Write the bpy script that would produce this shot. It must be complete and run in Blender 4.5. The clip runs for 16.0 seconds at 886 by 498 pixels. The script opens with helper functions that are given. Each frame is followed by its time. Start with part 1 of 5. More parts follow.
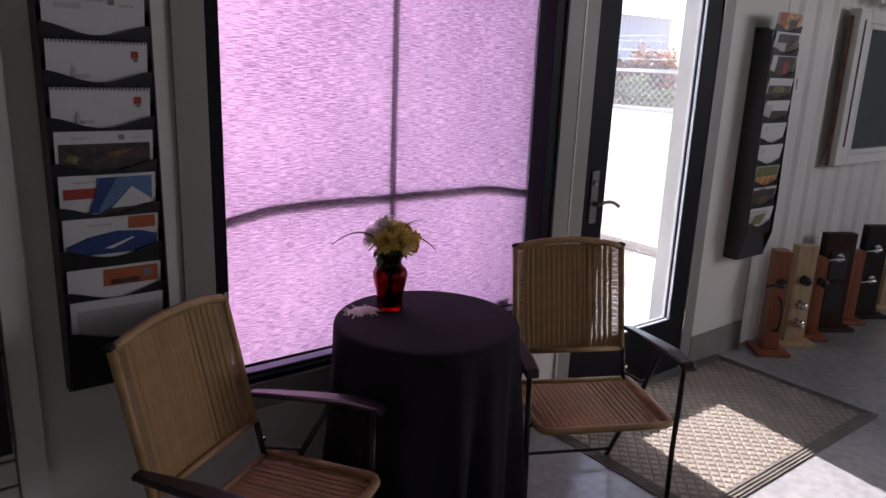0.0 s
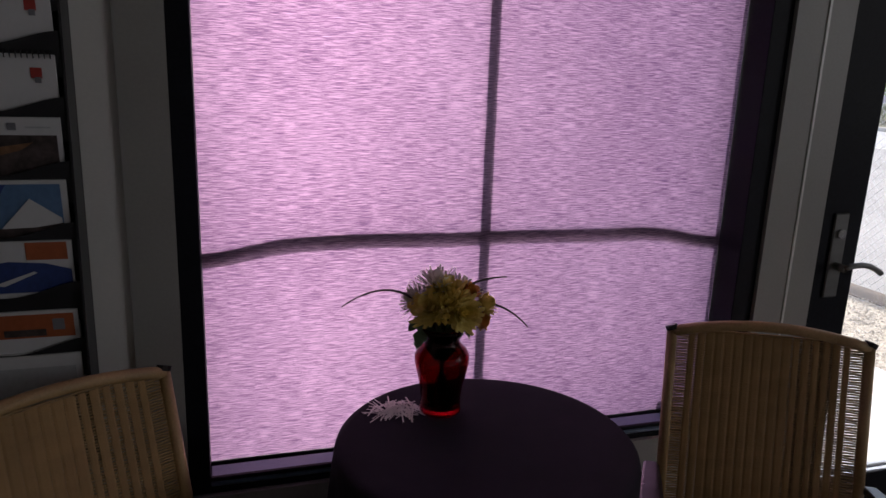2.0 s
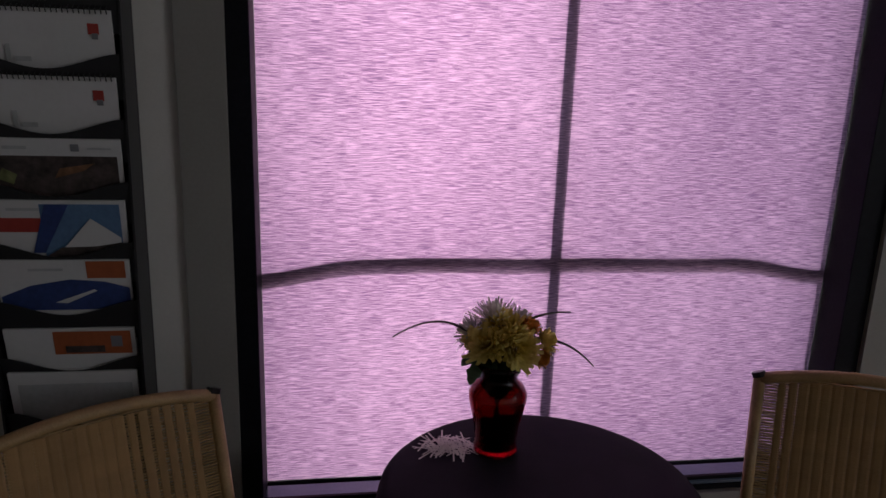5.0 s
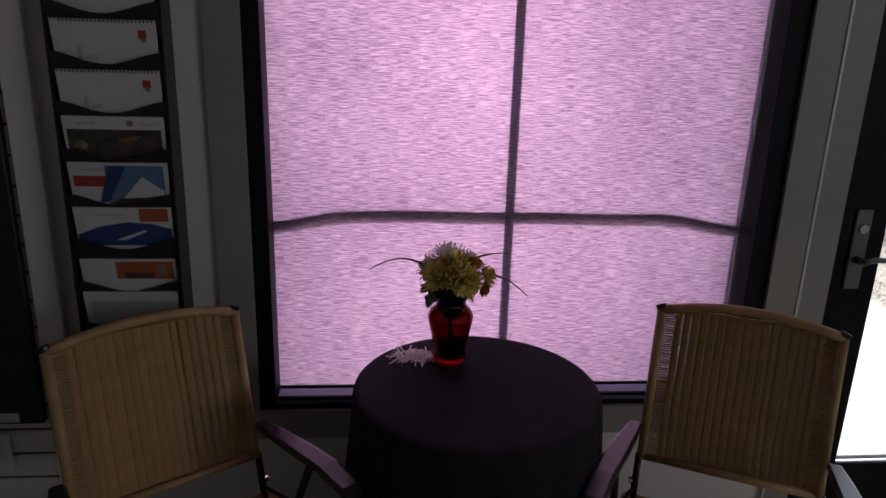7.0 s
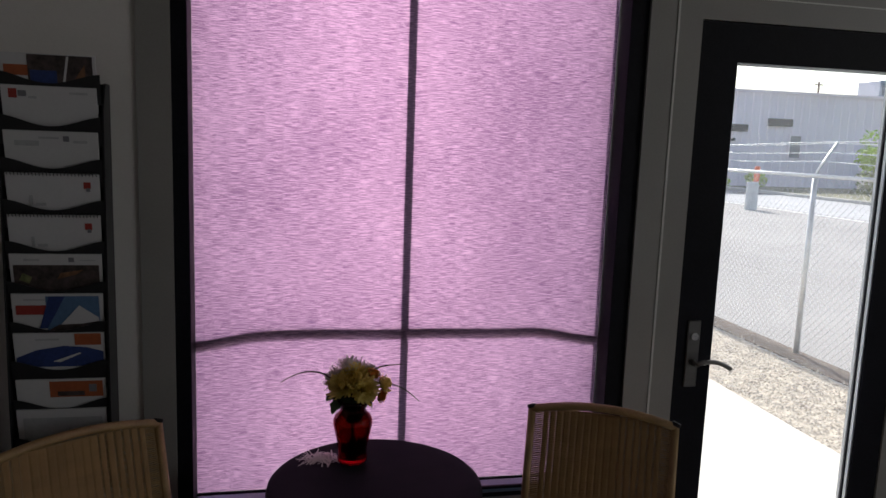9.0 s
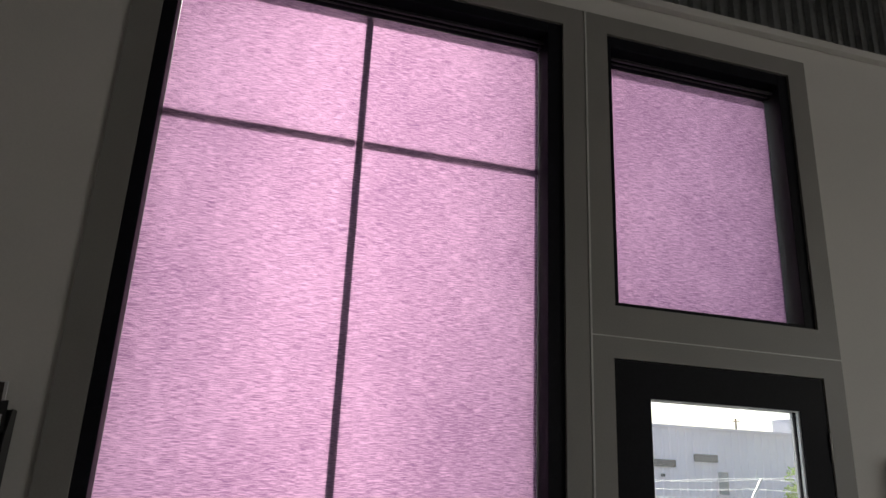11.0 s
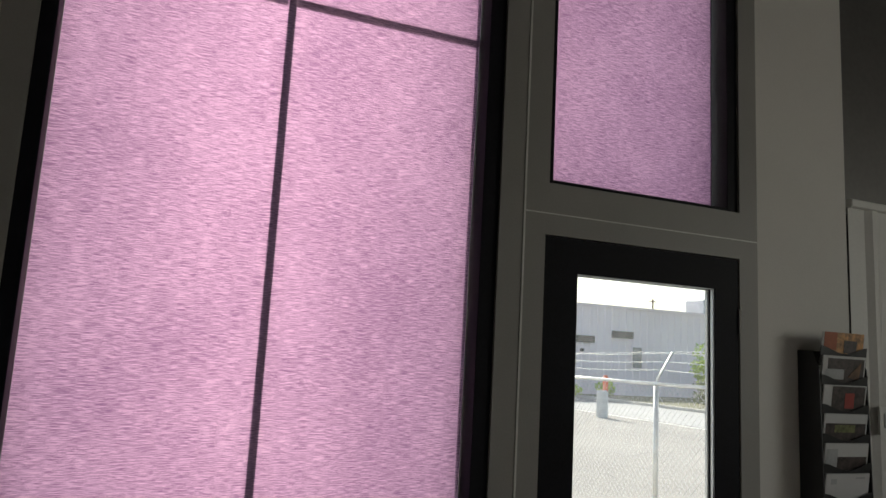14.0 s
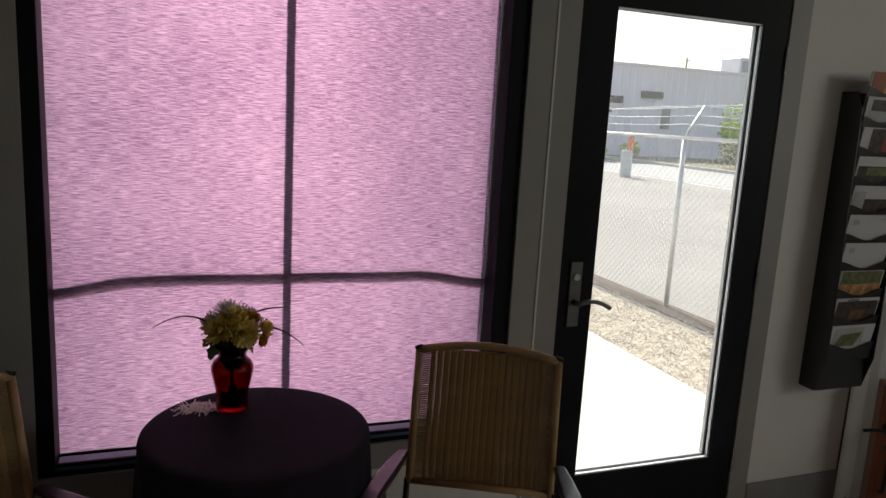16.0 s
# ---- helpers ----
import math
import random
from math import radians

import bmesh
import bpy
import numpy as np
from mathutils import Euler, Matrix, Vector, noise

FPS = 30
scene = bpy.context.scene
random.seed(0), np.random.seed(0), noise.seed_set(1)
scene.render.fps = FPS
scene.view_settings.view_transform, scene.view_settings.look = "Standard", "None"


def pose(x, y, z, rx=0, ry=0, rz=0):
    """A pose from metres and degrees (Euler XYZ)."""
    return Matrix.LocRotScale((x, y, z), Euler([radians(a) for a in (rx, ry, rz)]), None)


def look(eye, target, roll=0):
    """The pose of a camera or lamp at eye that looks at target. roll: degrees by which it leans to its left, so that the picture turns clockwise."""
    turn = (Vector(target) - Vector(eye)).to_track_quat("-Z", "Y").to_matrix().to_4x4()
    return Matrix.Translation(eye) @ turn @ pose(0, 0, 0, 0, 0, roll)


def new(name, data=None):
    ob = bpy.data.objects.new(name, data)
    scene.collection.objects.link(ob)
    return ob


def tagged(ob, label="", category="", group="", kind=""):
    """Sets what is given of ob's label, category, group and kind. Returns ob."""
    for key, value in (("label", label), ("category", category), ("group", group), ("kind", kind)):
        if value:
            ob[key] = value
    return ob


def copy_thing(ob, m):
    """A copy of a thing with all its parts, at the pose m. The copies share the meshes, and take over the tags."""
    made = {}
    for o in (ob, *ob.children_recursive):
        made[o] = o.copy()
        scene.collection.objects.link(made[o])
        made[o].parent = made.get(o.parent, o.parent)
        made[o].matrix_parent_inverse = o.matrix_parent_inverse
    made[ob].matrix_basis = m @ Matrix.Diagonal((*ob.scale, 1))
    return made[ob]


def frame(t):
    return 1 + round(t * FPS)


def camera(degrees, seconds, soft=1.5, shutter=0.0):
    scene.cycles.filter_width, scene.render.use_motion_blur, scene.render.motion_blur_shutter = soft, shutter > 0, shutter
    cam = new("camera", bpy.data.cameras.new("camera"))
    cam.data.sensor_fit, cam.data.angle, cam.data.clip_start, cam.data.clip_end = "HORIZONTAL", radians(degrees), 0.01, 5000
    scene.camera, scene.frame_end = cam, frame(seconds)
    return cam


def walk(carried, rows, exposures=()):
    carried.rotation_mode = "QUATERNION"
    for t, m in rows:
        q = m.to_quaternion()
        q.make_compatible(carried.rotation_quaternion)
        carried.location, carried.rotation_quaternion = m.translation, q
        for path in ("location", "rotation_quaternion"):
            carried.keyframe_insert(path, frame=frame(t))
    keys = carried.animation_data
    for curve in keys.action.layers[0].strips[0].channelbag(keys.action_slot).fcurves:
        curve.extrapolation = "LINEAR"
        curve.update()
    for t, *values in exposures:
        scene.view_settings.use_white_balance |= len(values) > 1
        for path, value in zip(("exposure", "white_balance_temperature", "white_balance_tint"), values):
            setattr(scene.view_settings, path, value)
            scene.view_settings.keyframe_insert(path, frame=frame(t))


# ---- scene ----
cam = camera(63.2, 16.0, shutter=0.06)
PATH = [
    (0, (-1.434, -2.131, 1.554), (-0.241, -0.609, 1.046), 2.3),
    (0.5, (-1.135, -2.007, 1.558), (-0.092, -0.378, 1.048), 2.2),
    (1, (-0.859, -1.9, 1.512), (0.02, -0.175, 1.01), 2.3),
    (1.5, (-0.697, -1.773, 1.499), (-0.006, 0.034, 0.991), 1.7),
    (2, (-0.612, -1.593, 1.451), (-0.027, 0.258, 0.972), 2.1),
    (2.5, (-0.582, -1.488, 1.408), (-0.129, 0.403, 0.94), 2.0),
    (3, (-0.555, -1.489, 1.398), (-0.212, 0.425, 0.931), 2.5),
    (3.2, (-0.545, -1.494, 1.397), (-0.228, 0.427, 0.939), 2.5),
    (5.3, (-0.495, -1.539, 1.535), (-0.197, 0.379, 1.052), 1.9),
    (5.5, (-0.492, -1.547, 1.57), (-0.164, 0.367, 1.089), 1.7),
    (6, (-0.477, -1.571, 1.592), (-0.084, 0.333, 1.124), 1.5),
    (6.5, (-0.406, -1.753, 1.566), (-0.134, 0.169, 1.087), 1.9),
    (7, (-0.362, -1.936, 1.573), (-0.19, -0.033, 0.981), 1.7),
    (7.5, (-0.409, -2.149, 1.558), (-0.28, -0.277, 0.867), 2.0),
    (8, (-0.386, -2.24, 1.633), (-0.163, -0.362, 0.981), 1.5),
    (8.5, (-0.352, -2.252, 1.659), (-0.018, -0.34, 1.175), 1.8),
    (9, (-0.349, -2.271, 1.678), (0.048, -0.332, 1.393), 2.1),
    (9.5, (-0.349, -2.273, 1.682), (0.072, -0.319, 1.615), 2.2),
    (10, (-0.34, -2.282, 1.677), (0.112, -0.34, 1.842), 2.0),
    (10.2, (-0.334, -2.283, 1.673), (0.13, -0.353, 1.915), 2.0),
    (11.1, (-0.334, -2.287, 1.679), (0.194, -0.475, 2.342), 2.7),
    (12.0, (-0.334, -2.292, 1.686), (0.244, -0.611, 2.604), 3.4),
    (12.3, (-0.334, -2.293, 1.688), (0.274, -0.612, 2.584), 3.6),
    (12.5, (-0.337, -2.29, 1.684), (0.29, -0.595, 2.541), 3.5),
    (13, (-0.327, -2.279, 1.661), (0.336, -0.531, 2.371), 3.4),
    (13.5, (-0.328, -2.271, 1.666), (0.385, -0.472, 2.17), 3.2),
    (14, (-0.327, -2.264, 1.661), (0.404, -0.427, 1.96), 3.1),
    (14.5, (-0.327, -2.266, 1.652), (0.42, -0.411, 1.713), 2.8),
    (15, (-0.332, -2.254, 1.636), (0.41, -0.404, 1.476), 2.8),
    (15.5, (-0.334, -2.243, 1.604), (0.38, -0.402, 1.288), 2.9),
    (16, (-0.333, -2.233, 1.583), (0.366, -0.393, 1.227), 3.2),
]
EXPOSURES = [(0.0, 1.40, 6200, 20), (1.0, 0.92, 6250, 19), (2.5, 0.5, 6250, 14), (5.5, 0.62, 6250, 13), (7.0, 0.62, 6250, 12), (8.0, 0.6, 6250, 11),
             (9.0, 0.44, 6300, 11), (10.0, 0.27, 6600, 9), (12.5, 1.10, 6700, 8), (13.5, 0.48, 6850, 4), (14.5, 0.43, 6850, 5), (16.0, 0.5, 6900, 7)]
walk(cam, [(t, look(eye, target, roll)) for t, eye, target, roll in PATH], EXPOSURES)

# ---- world and sun ----
SUN_ELEV, SUN_AZ = 37.0, 9.0          # degrees; the azimuth is measured from +y towards +x
world = bpy.data.worlds.new("sky")
scene.world = world
world.use_nodes = True
wn = world.node_tree
sky = wn.nodes.new("ShaderNodeTexSky")
sky.sky_type = "NISHITA"
sky.sun_disc = False
sky.sun_elevation = radians(SUN_ELEV)
sky.sun_rotation = radians(SUN_AZ)
sky.dust_density = 2.0
wn.nodes["Background"].inputs["Strength"].default_value = 0.14
wn.links.new(sky.outputs[0], wn.nodes["Background"].inputs["Color"])

sun_data = bpy.data.lights.new("sun", "SUN")
sun_data.energy = 5.0
sun_data.angle = radians(0.53)
sun_data.color = (1.0, 0.95, 0.88)
sun = new("sun", sun_data)
ce, se = math.cos(radians(SUN_ELEV)), math.sin(radians(SUN_ELEV))
SUN_DIR = Vector((math.sin(radians(SUN_AZ)) * ce, math.cos(radians(SUN_AZ)) * ce, se))
sun.matrix_world = look(SUN_DIR * 30, (0, 0, 0))

# fill lamp for the room, set in an opening added to the unseen side wall
back_data = bpy.data.lights.new("side_fill_light", "AREA")
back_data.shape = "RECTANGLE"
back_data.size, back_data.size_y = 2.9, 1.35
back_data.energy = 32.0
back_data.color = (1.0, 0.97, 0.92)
back = new("side_fill_light", back_data)
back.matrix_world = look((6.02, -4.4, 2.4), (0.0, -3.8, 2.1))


# ---- materials ----
def mat(name, color, rough=0.5, metal=0.0, var=0.12, scale=6.0, fine=90.0, bump=0.0, spec=0.5, tint=None, stretch=(1, 1, 1), random_tone=0.0):
    """A surface with a broad and a fine variation of its colour, and fine relief."""
    m = bpy.data.materials.new(name)
    m.use_nodes = True
    nt = m.node_tree
    b = nt.nodes["Principled BSDF"]
    tc = nt.nodes.new("ShaderNodeTexCoord")
    mp = nt.nodes.new("ShaderNodeMapping")
    mp.inputs["Scale"].default_value = stretch
    nt.links.new(tc.outputs["Object"], mp.inputs[0])
    n1 = nt.nodes.new("ShaderNodeTexNoise")
    n1.inputs["Scale"].default_value = scale
    n1.inputs["Detail"].default_value = 5
    n2 = nt.nodes.new("ShaderNodeTexNoise")
    n2.inputs["Scale"].default_value = fine
    n2.inputs["Detail"].default_value = 3
    nt.links.new(mp.outputs[0], n1.inputs["Vector"])
    nt.links.new(mp.outputs[0], n2.inputs["Vector"])
    add = nt.nodes.new("ShaderNodeMath")
    add.operation = "MULTIPLY_ADD"
    add.inputs[1].default_value = 0.65
    nt.links.new(n1.outputs[0], add.inputs[0])
    sc = nt.nodes.new("ShaderNodeMath")
    sc.operation = "MULTIPLY"
    sc.inputs[1].default_value = 0.35
    nt.links.new(n2.outputs[0], sc.inputs[0])
    nt.links.new(sc.outputs[0], add.inputs[2])
    last = add
    if random_tone:
        oi = nt.nodes.new("ShaderNodeObjectInfo")
        ad2 = nt.nodes.new("ShaderNodeMath")
        ad2.operation = "MULTIPLY_ADD"
        ad2.inputs[1].default_value = random_tone
        nt.links.new(oi.outputs["Random"], ad2.inputs[0])
        nt.links.new(add.outputs[0], ad2.inputs[2])
        last = ad2
    ramp = nt.nodes.new("ShaderNodeValToRGB")
    c2 = tint or color
    lo = [max(0.0, c * (1 - 2 * var)) for c in color]
    hi = [min(1.0, c * (1 + 2 * var)) for c in c2]
    ramp.color_ramp.elements[0].position, ramp.color_ramp.elements[1].position = 0.3, 0.7
    ramp.color_ramp.elements[0].color = (*lo, 1)
    ramp.color_ramp.elements[1].color = (*hi, 1)
    nt.links.new(last.outputs[0], ramp.inputs[0])
    nt.links.new(ramp.outputs[0], b.inputs["Base Color"])
    rm = nt.nodes.new("ShaderNodeMapRange")
    rm.inputs["To Min"].default_value = max(0.02, rough - 0.08)
    rm.inputs["To Max"].default_value = min(1.0, rough + 0.08)
    nt.links.new(n1.outputs[0], rm.inputs["Value"])
    nt.links.new(rm.outputs[0], b.inputs["Roughness"])
    b.inputs["Metallic"].default_value = metal
    b.inputs["Specular IOR Level"].default_value = spec
    if bump:
        bp = nt.nodes.new("ShaderNodeBump")
        bp.inputs["Strength"].default_value = min(1.0, bump)
        bp.inputs["Distance"].default_value = 0.002
        nt.links.new(n2.outputs[0], bp.inputs["Height"])
        nt.links.new(bp.outputs[0], b.inputs["Normal"])
    return m


def shade_fabric(name):
    """Woven translucent screen cloth with long horizontal slubs."""
    m = bpy.data.materials.new(name)
    m.use_nodes = True
    nt = m.node_tree
    nt.nodes.remove(nt.nodes["Principled BSDF"])
    out = nt.nodes["Material Output"]
    tc = nt.nodes.new("ShaderNodeTexCoord")
    sums = None
    for k, (sx, sz, w) in enumerate(((18, 560, 0.38), (38, 1250, 0.52), (2.0, 2.5, 0.10))):
        mp = nt.nodes.new("ShaderNodeMapping")
        mp.inputs["Scale"].default_value = (sx, 1, sz)
        nt.links.new(tc.outputs["Object"], mp.inputs[0])
        n = nt.nodes.new("ShaderNodeTexNoise")
        n.inputs["Scale"].default_value = 1.0
        n.inputs["Detail"].default_value = 2
        nt.links.new(mp.outputs[0], n.inputs["Vector"])
        q = nt.nodes.new("ShaderNodeMath")
        q.operation = "MULTIPLY_ADD"
        q.inputs[1].default_value = w
        nt.links.new(n.outputs[0], q.inputs[0])
        if sums:
            nt.links.new(sums.outputs[0], q.inputs[2])
        else:
            q.inputs[2].default_value = 0.0
        sums = q

    def tones(lo, hi):
        rp = nt.nodes.new("ShaderNodeValToRGB")
        e = rp.color_ramp.elements
        e[0].position, e[1].position = 0.45, 0.560
        e[0].color, e[1].color = (*lo, 1), (*hi, 1)
        nt.links.new(sums.outputs[0], rp.inputs[0])
        return rp

    # lavender where the sky shines through, a warmer pink where the threads pass the sun
    ramp = tones((0.064, 0.037, 0.097), (0.220, 0.154, 0.260))
    warm = tones((0.096, 0.044, 0.087), (0.276, 0.162, 0.232))
    tr = nt.nodes.new("ShaderNodeBsdfTranslucent")
    nt.links.new(ramp.outputs[0], tr.inputs[0])
    df = nt.nodes.new("ShaderNodeBsdfDiffuse")
    df.inputs[0].default_value = (0.16, 0.12, 0.17, 1)
    # horizontal threads spread the sun into an upright band
    rf = nt.nodes.new("ShaderNodeBsdfHair")
    rf.component = "Transmission"
    rf.inputs["RoughnessU"].default_value = 0.115
    rf.inputs["RoughnessV"].default_value = 1.0
    along = nt.nodes.new("ShaderNodeCombineXYZ")
    along.inputs[0].default_value = 1.0
    nt.links.new(along.outputs[0], rf.inputs["Tangent"])
    nt.links.new(warm.outputs[0], rf.inputs["Color"])
    m1 = nt.nodes.new("ShaderNodeMixShader")
    m1.inputs[0].default_value = 0.25
    nt.links.new(tr.outputs[0], m1.inputs[1])
    nt.links.new(df.outputs[0], m1.inputs[2])
    m2 = nt.nodes.new("ShaderNodeMixShader")
    m2.inputs[0].default_value = 0.55
    nt.links.new(m1.outputs[0], m2.inputs[1])
    nt.links.new(rf.outputs[0], m2.inputs[2])
    nt.links.new(m2.outputs[0], out.inputs["Surface"])
    return m


def glass(name, color=(1, 1, 1), rough=0.0, ior=1.45):
    m = bpy.data.materials.new(name)
    m.use_nodes = True
    b = m.node_tree.nodes["Principled BSDF"]
    b.inputs["Base Color"].default_value = (*color, 1)
    b.inputs["Transmission Weight"].default_value = 1.0
    b.inputs["Roughness"].default_value = rough
    b.inputs["IOR"].default_value = ior
    return m


def hazy(m, amount):
    """Mixes a pale scattering film into the glass to veil the view with haze."""
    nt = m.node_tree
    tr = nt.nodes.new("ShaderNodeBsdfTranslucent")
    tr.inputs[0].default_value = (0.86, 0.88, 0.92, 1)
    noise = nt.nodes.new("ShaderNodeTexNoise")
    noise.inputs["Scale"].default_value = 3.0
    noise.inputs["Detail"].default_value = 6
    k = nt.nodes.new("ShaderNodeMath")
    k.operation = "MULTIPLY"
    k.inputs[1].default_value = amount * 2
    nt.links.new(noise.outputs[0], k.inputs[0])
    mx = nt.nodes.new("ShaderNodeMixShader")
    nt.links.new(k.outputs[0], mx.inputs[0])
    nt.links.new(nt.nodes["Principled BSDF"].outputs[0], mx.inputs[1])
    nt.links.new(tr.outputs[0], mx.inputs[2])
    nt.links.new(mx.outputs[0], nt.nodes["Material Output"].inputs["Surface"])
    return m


def leafy(name, c1, c2):
    m = mat(name, c1, 0.6, var=0.25, tint=c2, scale=3, fine=20)
    b = m.node_tree.nodes["Principled BSDF"]
    b.inputs["Subsurface Weight"].default_value = 0.0
    return m


